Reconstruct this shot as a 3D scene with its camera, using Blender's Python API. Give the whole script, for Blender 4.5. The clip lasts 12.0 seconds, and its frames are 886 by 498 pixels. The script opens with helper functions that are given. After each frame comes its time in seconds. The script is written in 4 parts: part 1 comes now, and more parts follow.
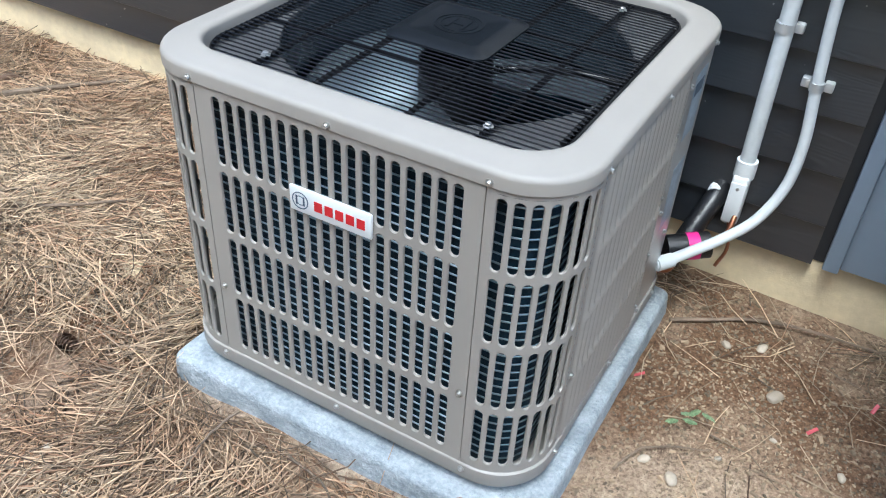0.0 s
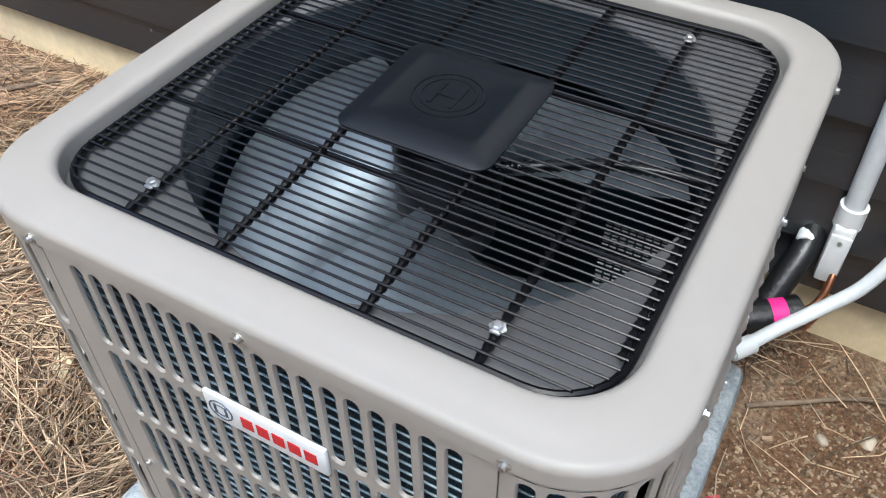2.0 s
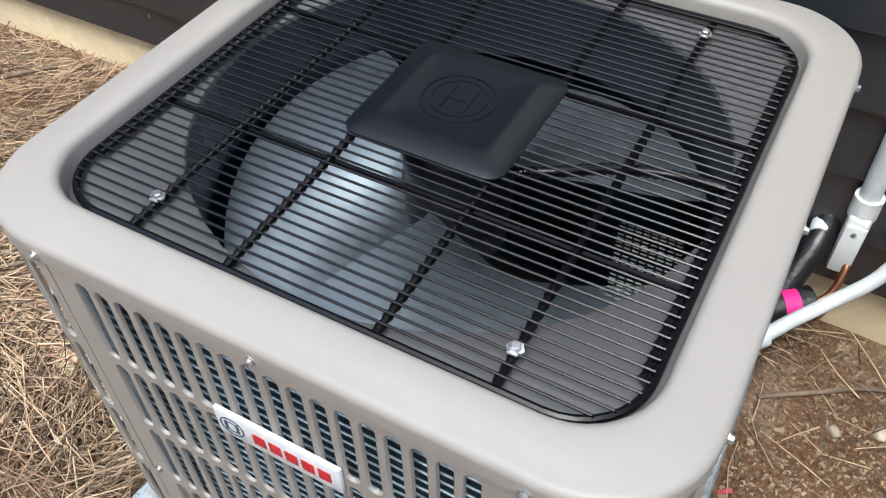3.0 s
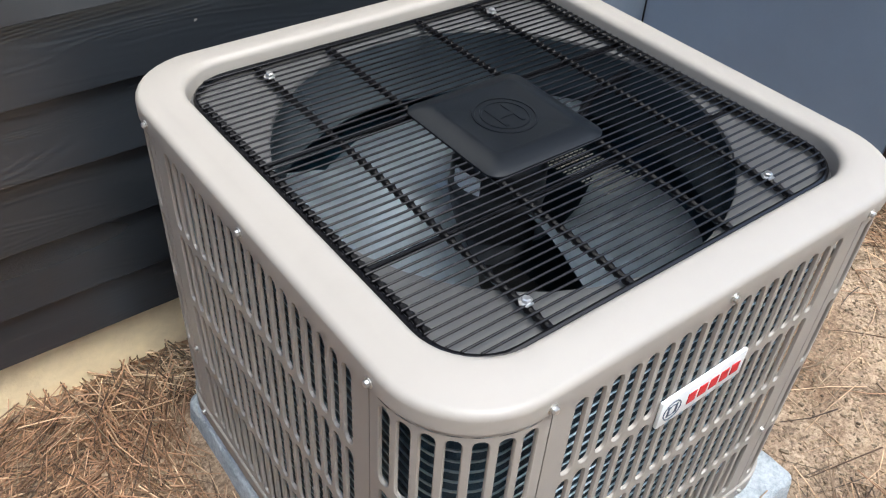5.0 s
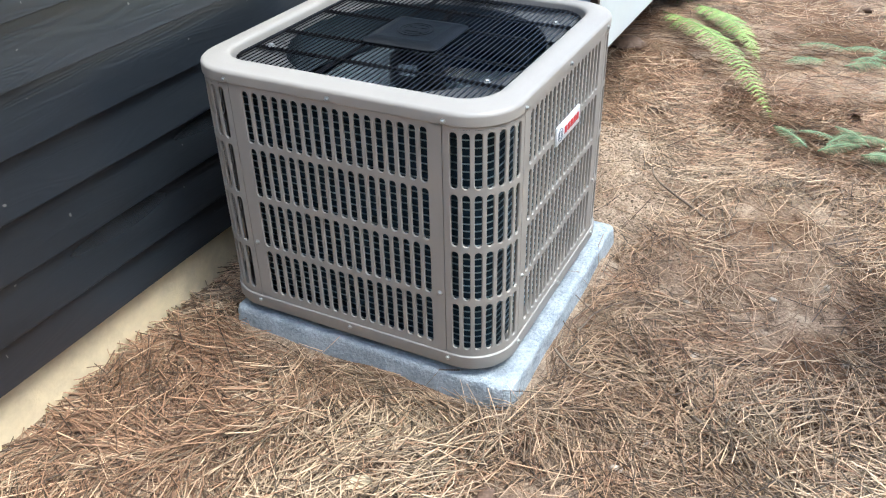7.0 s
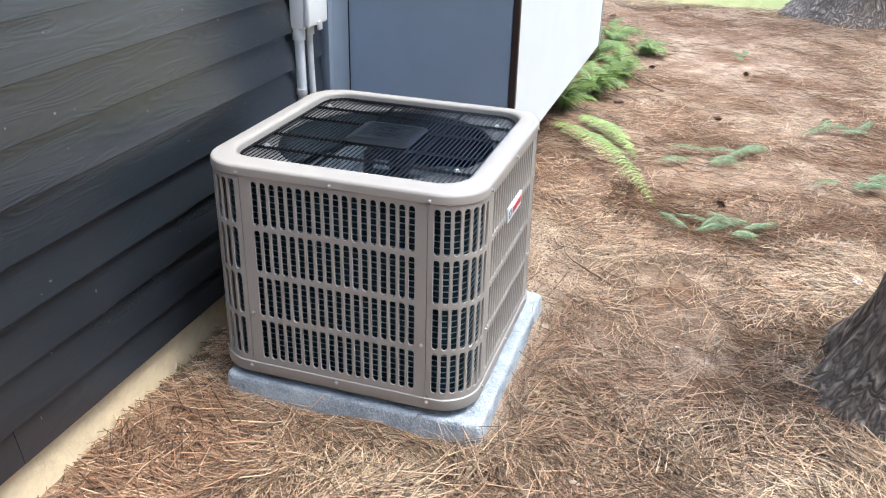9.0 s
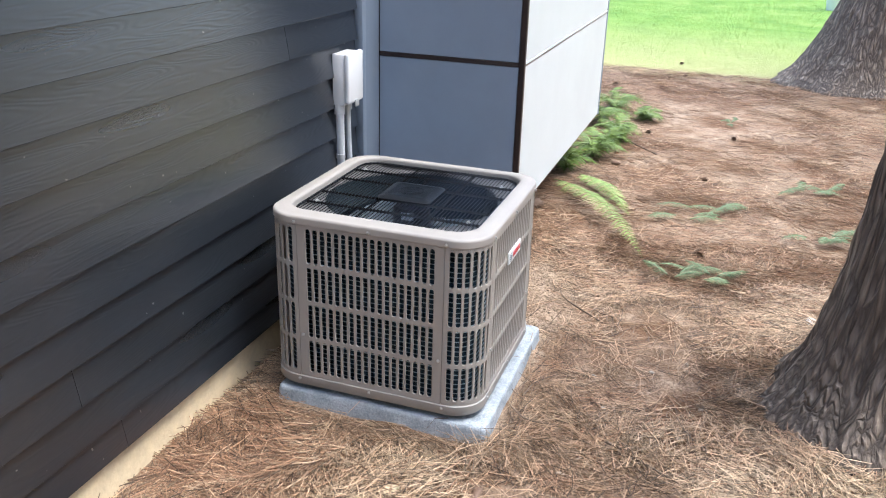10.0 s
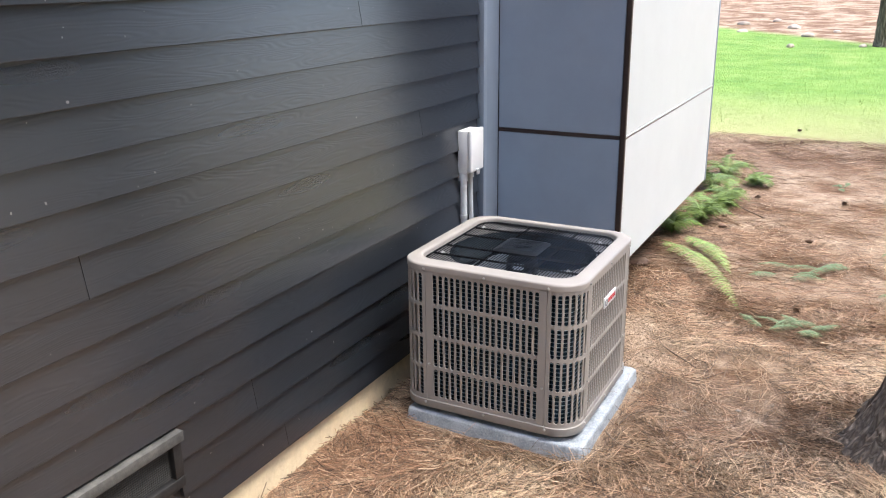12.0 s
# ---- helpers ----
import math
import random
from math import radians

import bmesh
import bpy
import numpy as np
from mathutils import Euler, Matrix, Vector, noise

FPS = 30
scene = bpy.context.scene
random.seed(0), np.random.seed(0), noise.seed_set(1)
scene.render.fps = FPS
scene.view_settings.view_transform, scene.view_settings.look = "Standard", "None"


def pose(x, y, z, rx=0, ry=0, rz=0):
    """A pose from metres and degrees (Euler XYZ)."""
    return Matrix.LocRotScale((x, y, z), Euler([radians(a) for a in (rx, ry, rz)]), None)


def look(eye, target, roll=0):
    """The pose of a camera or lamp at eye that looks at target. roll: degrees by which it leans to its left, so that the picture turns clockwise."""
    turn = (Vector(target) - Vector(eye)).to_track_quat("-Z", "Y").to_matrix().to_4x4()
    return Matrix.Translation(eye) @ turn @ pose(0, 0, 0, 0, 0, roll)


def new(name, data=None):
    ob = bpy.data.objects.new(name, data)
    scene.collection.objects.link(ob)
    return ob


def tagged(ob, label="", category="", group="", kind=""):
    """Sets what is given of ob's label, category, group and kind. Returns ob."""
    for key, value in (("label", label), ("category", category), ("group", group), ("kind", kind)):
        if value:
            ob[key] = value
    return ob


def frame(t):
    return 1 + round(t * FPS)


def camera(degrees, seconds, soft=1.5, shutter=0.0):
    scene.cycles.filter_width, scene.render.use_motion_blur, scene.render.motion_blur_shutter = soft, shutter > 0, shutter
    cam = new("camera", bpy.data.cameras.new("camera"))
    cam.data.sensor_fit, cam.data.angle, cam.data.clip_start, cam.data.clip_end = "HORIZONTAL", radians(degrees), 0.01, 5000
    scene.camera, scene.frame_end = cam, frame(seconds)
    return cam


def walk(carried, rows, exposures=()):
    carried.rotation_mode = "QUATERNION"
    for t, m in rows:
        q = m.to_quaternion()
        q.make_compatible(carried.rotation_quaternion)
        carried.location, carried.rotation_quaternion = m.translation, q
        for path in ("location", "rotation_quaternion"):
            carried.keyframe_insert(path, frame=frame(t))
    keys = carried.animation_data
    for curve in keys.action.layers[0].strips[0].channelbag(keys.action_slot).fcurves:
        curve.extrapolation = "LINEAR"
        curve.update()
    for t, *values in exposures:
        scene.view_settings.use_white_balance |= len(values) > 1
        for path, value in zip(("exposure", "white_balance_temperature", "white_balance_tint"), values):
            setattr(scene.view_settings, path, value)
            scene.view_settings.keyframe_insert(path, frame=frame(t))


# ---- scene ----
cam = camera(55.2, 12.0, soft=1.1)
PATH = [
    (0, (0.634, -1.204, 1.248), (-0.112, 0.206, 0.041), 3.7),
    (0.5, (0.628, -1.194, 1.254), (-0.116, 0.222, 0.054), 2.3),
    (1, (0.555, -1.057, 1.244), (-0.174, 0.341, 0.014), 1.7),
    (1.5, (0.445, -0.829, 1.237), (-0.266, 0.502, -0.075), 1.4),
    (2, (0.384, -0.69, 1.237), (-0.317, 0.542, -0.174), -0.5),
    (2.5, (0.373, -0.649, 1.239), (-0.317, 0.555, -0.202), -1.0),
    (3, (0.352, -0.657, 1.253), (-0.325, 0.527, -0.21), -1.2),
    (3.5, (0.191, -0.666, 1.229), (-0.358, 0.56, -0.253), -1.7),
    (5.3, (-0.834, -0.689, 1.277), (0.311, 0.368, 0.022), 3.7),
    (5.5, (-0.958, -0.746, 1.286), (0.262, 0.256, 0.059), 3.7),
    (6, (-1.235, -0.936, 1.277), (0.188, -0.062, 0.176), 3.9),
    (6.5, (-1.432, -0.996, 1.313), (0.0, -0.159, 0.196), 1.6),
    (7, (-1.654, -0.915, 1.325), (-0.167, -0.142, 0.234), -1.4),
    (8.8, (-1.981, -0.821, 1.362), (-0.288, -0.22, 0.484), 2.0),
    (9, (-2.094, -0.832, 1.427), (-0.378, -0.292, 0.554), 1.5),
    (9.4, (-2.317, -0.912, 1.496), (-0.567, -0.37, 0.693), 1.9),
    (9.5, (-2.368, -0.932, 1.506), (-0.615, -0.384, 0.715), 1.6),
    (10, (-2.591, -0.992, 1.614), (-0.837, -0.401, 0.856), 1.7),
    (10.5, (-2.765, -0.991, 1.672), (-1.022, -0.321, 0.955), 0.6),
    (11, (-2.868, -1.035, 1.742), (-1.134, -0.31, 1.06), 0.8),
    (11.5, (-3.0, -1.185, 1.74), (-1.297, -0.347, 1.109), -0.8),
    (12, (-3.059, -1.236, 1.74), (-1.373, -0.354, 1.125), -0.6),
]
walk(cam, [(t, look(eye, target, roll)) for t, eye, target, roll in PATH],
     [(0, 1.54, 5400, 1), (2, 1.40, 5750, 4), (3.5, 1.42, 5900, 5), (5.3, 1.70, 6000, 5), (7.0, 1.80, 5600, 2), (9.0, 1.90, 5750, 6), (9.8, 1.80, 5800, 8), (12, 1.76, 6150, 11)])

# ==== place ====

# ---- world, sun, exposure ----
SUN_DIR = Vector((0.08, -0.50, 1.2)).normalized()
world = bpy.data.worlds.new("world")
scene.world = world
world.use_nodes = True
wn = world.node_tree.nodes
sky = wn.new("ShaderNodeTexSky")
sky.sky_type, sky.sun_disc = "NISHITA", False
sky.sun_elevation = math.asin(SUN_DIR.z)
sky.sun_rotation = math.atan2(SUN_DIR.x, SUN_DIR.y)
sky.air_density, sky.dust_density, sky.ozone_density = 1.0, 4.0, 1.0
world.node_tree.links.new(sky.outputs[0], wn["Background"].inputs[0])
wn["Background"].inputs[1].default_value = 0.15
sun = new("sun", bpy.data.lights.new("sun", "SUN"))
sun.data.energy, sun.data.angle, sun.data.color = 1.05, radians(22), (1.0, 0.96, 0.90)
sun.matrix_world = look(SUN_DIR * 20, (0, 0, 0))


# ---- materials ----
def mat(name, color, rough=0.6, metal=0.0, vary=0.12, scale=20.0, bump=0.0, bump_scale=60.0, coat=0.0, spec=0.5, color2=None, stain=0.0, stretch=(1, 1, 1), island=0.0, obj_rand=0.0, bump2=0.0):
    """A painted, mineral or organic surface: base colour varied at two scales, with fine relief."""
    m = bpy.data.materials.new(name)
    m.use_nodes = True
    nt = m.node_tree
    bs = nt.nodes["Principled BSDF"]
    L = nt.links.new

    def node(kind, **sets):
        n = nt.nodes.new(kind)
        for k, v in sets.items():
            n.inputs[k].default_value = v
        return n

    tc = node("ShaderNodeTexCoord")
    mp = node("ShaderNodeMapping", Scale=stretch)
    L(tc.outputs["Object"], mp.inputs["Vector"])
    n1 = node("ShaderNodeTexNoise", Scale=scale, Detail=6.0, Roughness=0.65)
    n2 = node("ShaderNodeTexNoise", Scale=scale * 0.13, Detail=3.0)
    L(mp.outputs[0], n1.inputs["Vector"])
    L(mp.outputs[0], n2.inputs["Vector"])
    c2 = color2 or tuple(c * (1 - 2.2 * vary) for c in color)
    mix = node("ShaderNodeMix")
    mix.data_type = "RGBA"
    add = node("ShaderNodeMath")
    add.operation = "ADD"
    L(n1.outputs["Fac"], add.inputs[0])
    L(n2.outputs["Fac"], add.inputs[1])
    ramp = node("ShaderNodeMapRange")
    ramp.inputs["From Min"].default_value, ramp.inputs["From Max"].default_value = 0.7, 1.3
    L(add.outputs[0], ramp.inputs["Value"])
    L(ramp.outputs[0], mix.inputs["Factor"])
    mix.inputs["A"].default_value, mix.inputs["B"].default_value = (*color, 1), (*c2, 1)
    out = mix.outputs["Result"]
    if island or obj_rand:
        src = node("ShaderNodeNewGeometry").outputs["Random Per Island"] if island else node("ShaderNodeObjectInfo").outputs["Random"]
        amount = island or obj_rand
        mr = node("ShaderNodeMapRange")
        mr.inputs["To Min"].default_value, mr.inputs["To Max"].default_value = 1 - amount, 1 + amount
        L(src, mr.inputs["Value"])
        hsv = node("ShaderNodeHueSaturation")
        L(mr.outputs[0], hsv.inputs["Value"])
        L(out, hsv.inputs["Color"])
        out = hsv.outputs[0]
    L(out, bs.inputs["Base Color"])
    rr = node("ShaderNodeMapRange")
    rr.inputs["To Min"].default_value, rr.inputs["To Max"].default_value = max(0.03, rough - 0.08), min(1, rough + 0.1)
    L(n2.outputs["Fac"], rr.inputs["Value"])
    L(rr.outputs[0], bs.inputs["Roughness"])
    bs.inputs["Metallic"].default_value = metal
    bs.inputs["Specular IOR Level"].default_value = spec
    bs.inputs["Coat Weight"].default_value = coat
    bs.inputs["Coat Roughness"].default_value = 0.25
    if bump:
        nb = node("ShaderNodeTexNoise", Scale=bump_scale, Detail=5.0, Roughness=0.6)
        L(mp.outputs[0], nb.inputs["Vector"])
        b = node("ShaderNodeBump", Strength=min(1.0, bump), Distance=0.004 if not bump2 else bump2)
        L(nb.outputs["Fac"], b.inputs["Height"])
        L(b.outputs[0], bs.inputs["Normal"])
    return m


M_PAINT = mat("taupe_enamel", (0.345, 0.320, 0.285), 0.48, 0.0, 0.03, 14, 0.06, 900, 0.05)
M_GALV = mat("grey_sheet_metal", (0.48, 0.47, 0.45), 0.35, 0.6, 0.08, 30, 0.04, 300)
M_BLACK = mat("black_coated_wire", (0.005, 0.005, 0.006), 0.22, 0.0, 0.1, 60, spec=0.28)
M_COVER = mat("black_plastic", (0.007, 0.009, 0.012), 0.32, 0.0, 0.1, 40, 0.1, 700, spec=0.25)
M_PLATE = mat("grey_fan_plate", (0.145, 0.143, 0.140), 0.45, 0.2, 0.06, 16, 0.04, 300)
M_DARK = mat("dark_interior", (0.025, 0.027, 0.03), 0.55, 0.0, 0.1, 20)
M_SHROUD = mat("shroud_enamel", (0.028, 0.040, 0.050), 0.24, 0.0, 0.1, 20)
M_FAN = mat("fan_metal", (0.42, 0.49, 0.54), 0.44, 0.75, 0.12, 9, 0.05, 120)
M_MOTOR = mat("motor_black", (0.02, 0.02, 0.022), 0.35, 0.2, 0.1, 30)
M_FIN = mat("coil_fins_blue", (0.012, 0.046, 0.078), 0.45, 0.4, 0.2, 18, 0.5, 1400, stretch=(1, 1, 0.02))
M_TUBE = mat("coil_tube", (0.52, 0.66, 0.74), 0.30, 0.9, 0.2, 40)
M_SCREW = mat("zinc_screw", (0.62, 0.62, 0.60), 0.3, 0.9, 0.1, 200)
M_WHITE = mat("white_plastic", (0.78, 0.80, 0.80), 0.35, 0.0, 0.03, 12, 0.03, 300)
M_PVC = mat("grey_conduit", (0.68, 0.71, 0.72), 0.4, 0.0, 0.10, 30, 0.08, 120)
M_STICK = mat("blue_white_sticker", (0.42, 0.52, 0.62), 0.35, 0.0, 0.25, 60)
M_RED = mat("red_print", (0.62, 0.02, 0.03), 0.4, 0.0, 0.05, 50)
M_INK = mat("blue_grey_print", (0.08, 0.12, 0.18), 0.4, 0.0, 0.05, 50)
M_SCRAP = mat("red_scrap", (0.62, 0.10, 0.12), 0.5, 0.0, 0.2, 60)
M_PINK = mat("pink_tape", (0.9, 0.03, 0.30), 0.4, 0.0, 0.08, 40)
M_COPPER = mat("copper_pipe", (0.55, 0.24, 0.13), 0.35, 0.9, 0.25, 40)
M_RUBBER = mat("black_pipe_wrap", (0.012, 0.012, 0.013), 0.35, 0.0, 0.2, 60, 0.4, 120, 0.3)
M_PAD = mat("grey_pad", (0.50, 0.54, 0.56), 0.8, 0.0, 0.10, 120, 1.0, 110, color2=(0.23, 0.265, 0.285), bump2=0.006)
M_STEEL = mat("clamp_steel", (0.72, 0.73, 0.73), 0.34, 0.55, 0.1, 60)
M_SEAM = mat("dark_brown_channel", (0.045, 0.030, 0.028), 0.45, 0.2, 0.2, 20)
M_SEAMF = mat("pale_brown_seam_strip", (0.30, 0.24, 0.215), 0.45, 0.1, 0.15, 20)
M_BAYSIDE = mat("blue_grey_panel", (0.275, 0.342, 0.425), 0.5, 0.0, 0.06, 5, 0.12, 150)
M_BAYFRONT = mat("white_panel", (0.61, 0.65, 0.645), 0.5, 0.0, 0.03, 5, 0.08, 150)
M_FDN = mat("concrete_foundation", (0.82, 0.68, 0.43), 0.85, 0.0, 0.2, 22, 0.9, 45, color2=(0.60, 0.49, 0.32))
M_ALU = mat("vent_frame_paint", (0.024, 0.023, 0.022), 0.55, 0.0, 0.3, 40, 0.2, 90)
M_HOOD = mat("weathered_hood", (0.13, 0.125, 0.11), 0.7, 0.0, 0.4, 25, 0.4, 70, color2=(0.03, 0.03, 0.028))
M_NEEDLE = mat("pine_straw", (0.51, 0.398, 0.263), 0.55, 0.0, 0.3, 5.0, island=0.85, color2=(0.29, 0.174, 0.098))
M_RED_STRAW = mat("dark_red_pine_straw", (0.36, 0.225, 0.135), 0.6, 0.0, 0.3, 5.0, island=0.8, color2=(0.19, 0.098, 0.052))
M_TWIG = mat("twig_bark", (0.26, 0.19, 0.13), 0.8, 0.0, 0.3, 60, 0.5, 150)
M_CONE = mat("pine_cone", (0.22, 0.135, 0.085), 0.7, 0.0, 0.3, 60)
M_STONE = mat("pebble", (0.52, 0.44, 0.34), 0.7, 0.0, 0.15, 50, 0.3, 150, obj_rand=0.3)
M_CHIP = mat("wood_chip", (0.38, 0.28, 0.18), 0.8, 0.0, 0.25, 30, island=0.55)
M_FERN = mat("fern_green", (0.31, 0.45, 0.11), 0.5, 0.0, 0.25, 30, island=0.25)
M_SPRIG = mat("fir_sprig_green", (0.24, 0.34, 0.17), 0.55, 0.0, 0.25, 30, island=0.3)
M_BUSH = mat("shrub_green", (0.21, 0.32, 0.055), 0.45, 0.0, 0.3, 20, island=0.4)
M_ADDED_WOODS = mat("added_backdrop_green", (0.050, 0.062, 0.030), 0.9, 0.0, 0.25, 1.2, 1.0, 2.0, color2=(0.014, 0.019, 0.010), spec=0.1, bump2=0.3)
M_GRASS = mat("lawn_grass", (0.16, 0.31, 0.05), 0.7, 0.0, 0.3, 2.5, island=0.10, color2=(0.30, 0.37, 0.10), spec=0.2)


def bark_material():
    """Plated conifer bark: pale weathered plates between deep dark fissures."""
    m = bpy.data.materials.new("conifer_bark_plates")
    m.use_nodes = True
    nt = m.node_tree
    L = nt.links.new
    bs = nt.nodes["Principled BSDF"]
    tc, mp = nt.nodes.new("ShaderNodeTexCoord"), nt.nodes.new("ShaderNodeMapping")
    mp.inputs["Scale"].default_value = (1, 1, 0.10)
    L(tc.outputs["Object"], mp.inputs["Vector"])
    warp = nt.nodes.new("ShaderNodeTexNoise")
    warp.inputs["Scale"].default_value, warp.inputs["Detail"].default_value = 9.0, 4.0
    L(mp.outputs[0], warp.inputs["Vector"])
    add = nt.nodes.new("ShaderNodeVectorMath")
    add.operation = "MULTIPLY_ADD"
    add.inputs[1].default_value = (0.22, 0.22, 0.22)
    L(warp.outputs["Color"], add.inputs[0])
    L(mp.outputs[0], add.inputs[2])
    vor = nt.nodes.new("ShaderNodeTexVoronoi")
    vor.feature = "DISTANCE_TO_EDGE"
    vor.inputs["Scale"].default_value = 23.0
    L(add.outputs[0], vor.inputs["Vector"])
    plate = nt.nodes.new("ShaderNodeMapRange")
    plate.inputs["From Max"].default_value = 0.50
    L(vor.outputs["Distance"], plate.inputs["Value"])
    fine = nt.nodes.new("ShaderNodeTexNoise")
    fine.inputs["Scale"].default_value, fine.inputs["Detail"].default_value, fine.inputs["Roughness"].default_value = 34.0, 8.0, 0.7
    L(mp.outputs[0], fine.inputs["Vector"])
    patch = nt.nodes.new("ShaderNodeTexNoise")
    patch.inputs["Scale"].default_value, patch.inputs["Detail"].default_value = 5.0, 5.0
    L(tc.outputs["Object"], patch.inputs["Vector"])
    tone = nt.nodes.new("ShaderNodeMath")
    tone.operation = "MULTIPLY"
    L(plate.outputs[0], tone.inputs[0])
    L(fine.outputs["Fac"], tone.inputs[1])
    ramp = nt.nodes.new("ShaderNodeValToRGB")
    ramp.color_ramp.elements[0].position, ramp.color_ramp.elements[0].color = 0.0, (0.080, 0.064, 0.050, 1)
    ramp.color_ramp.elements[1].position, ramp.color_ramp.elements[1].color = 0.60, (0.50, 0.43, 0.34, 1)
    e = ramp.color_ramp.elements.new(0.3)
    e.color = (0.24, 0.19, 0.145, 1)
    L(tone.outputs[0], ramp.inputs[0])
    lich = nt.nodes.new("ShaderNodeMapRange")
    lich.inputs["From Min"].default_value, lich.inputs["From Max"].default_value, lich.inputs["To Max"].default_value = 0.57, 0.68, 0.55
    L(patch.outputs["Fac"], lich.inputs["Value"])
    mx = nt.nodes.new("ShaderNodeMix")
    mx.data_type = "RGBA"
    mx.inputs["B"].default_value = (0.50, 0.48, 0.40, 1)
    both = nt.nodes.new("ShaderNodeMath")
    both.operation = "MULTIPLY"
    L(lich.outputs[0], both.inputs[0])
    L(plate.outputs[0], both.inputs[1])
    L(both.outputs[0], mx.inputs["Factor"])
    L(ramp.outputs[0], mx.inputs["A"])
    L(mx.outputs["Result"], bs.inputs["Base Color"])
    bs.inputs["Roughness"].default_value = 0.85
    hsum = nt.nodes.new("ShaderNodeMath")
    hsum.operation = "MULTIPLY_ADD"
    hsum.inputs[1].default_value = 0.35
    L(fine.outputs["Fac"], hsum.inputs[0])
    L(plate.outputs[0], hsum.inputs[2])
    b = nt.nodes.new("ShaderNodeBump")
    b.inputs["Strength"].default_value, b.inputs["Distance"].default_value = 1.0, 0.013
    L(hsum.outputs[0], b.inputs["Height"])
    L(b.outputs[0], bs.inputs["Normal"])
    return m


M_BARK = bark_material()


def siding_material():
    """Charcoal paint on boards with an embossed cedar grain."""
    m = mat("charcoal_siding", (0.0150, 0.019, 0.0250), 0.28, 0.0, 0.18, 5, stretch=(0.5, 1, 3), obj_rand=0.12, coat=0.9, spec=1.0)
    nt = m.node_tree
    L = nt.links.new
    tc, mp = nt.nodes.new("ShaderNodeTexCoord"), nt.nodes.new("ShaderNodeMapping")
    mp.inputs["Scale"].default_value = (1.0, 1.0, 9.0)
    L(tc.outputs["Object"], mp.inputs["Vector"])
    oi = nt.nodes.new("ShaderNodeObjectInfo")
    off = nt.nodes.new("ShaderNodeVectorMath")
    off.operation = "SCALE"
    off.inputs[0].default_value = (7, 3, 5)
    L(oi.outputs["Random"], off.inputs["Scale"])
    L(off.outputs[0], mp.inputs["Location"])
    wave = nt.nodes.new("ShaderNodeTexNoise")
    wave.inputs["Scale"].default_value, wave.inputs["Detail"].default_value = 2.2, 1.0
    L(mp.outputs[0], wave.inputs["Vector"])
    mul = nt.nodes.new("ShaderNodeMath")
    mul.operation = "MULTIPLY"
    mul.inputs[1].default_value = 90.0
    L(wave.outputs["Fac"], mul.inputs[0])
    sn = nt.nodes.new("ShaderNodeMath")
    sn.operation = "SINE"
    L(mul.outputs[0], sn.inputs[0])
    fine = nt.nodes.new("ShaderNodeTexNoise")
    fine.inputs["Scale"].default_value, fine.inputs["Detail"].default_value = 30.0, 6.0
    mp2 = nt.nodes.new("ShaderNodeMapping")
    mp2.inputs["Scale"].default_value = (0.3, 1, 4)
    L(tc.outputs["Object"], mp2.inputs["Vector"])
    L(mp2.outputs[0], fine.inputs["Vector"])
    mad = nt.nodes.new("ShaderNodeMath")
    mad.operation = "MULTIPLY_ADD"
    mad.inputs[1].default_value = 0.9
    L(sn.outputs[0], mad.inputs[0])
    L(fine.outputs["Fac"], mad.inputs[2])
    b = nt.nodes.new("ShaderNodeBump")
    b.inputs["Strength"].default_value, b.inputs["Distance"].default_value = 0.15, 0.0012
    L(mad.outputs[0], b.inputs["Height"])
    L(b.outputs[0], nt.nodes["Principled BSDF"].inputs["Normal"])
    # pale flecks and scuffs of dried mud and paint
    base = nt.nodes["Principled BSDF"].inputs["Base Color"]
    old = base.links[0].from_socket
    spots = nt.nodes.new("ShaderNodeTexNoise")
    spots.inputs["Scale"].default_value, spots.inputs["Detail"].default_value = 75.0, 0.0
    mp3 = nt.nodes.new("ShaderNodeMapping")
    L(tc.outputs["Object"], mp3.inputs["Vector"])
    L(off.outputs[0], mp3.inputs["Location"])
    L(mp3.outputs[0], spots.inputs["Vector"])
    cut = nt.nodes.new("ShaderNodeMapRange")
    cut.inputs["From Min"].default_value, cut.inputs["From Max"].default_value, cut.inputs["To Max"].default_value = 0.865, 0.885, 0.7
    L(spots.outputs["Fac"], cut.inputs["Value"])
    mx = nt.nodes.new("ShaderNodeMix")
    mx.data_type = "RGBA"
    mx.inputs["B"].default_value = (0.30, 0.29, 0.27, 1)
    L(cut.outputs[0], mx.inputs["Factor"])
    L(old, mx.inputs["A"])
    L(mx.outputs["Result"], base)
    return m


M_SIDING = siding_material()


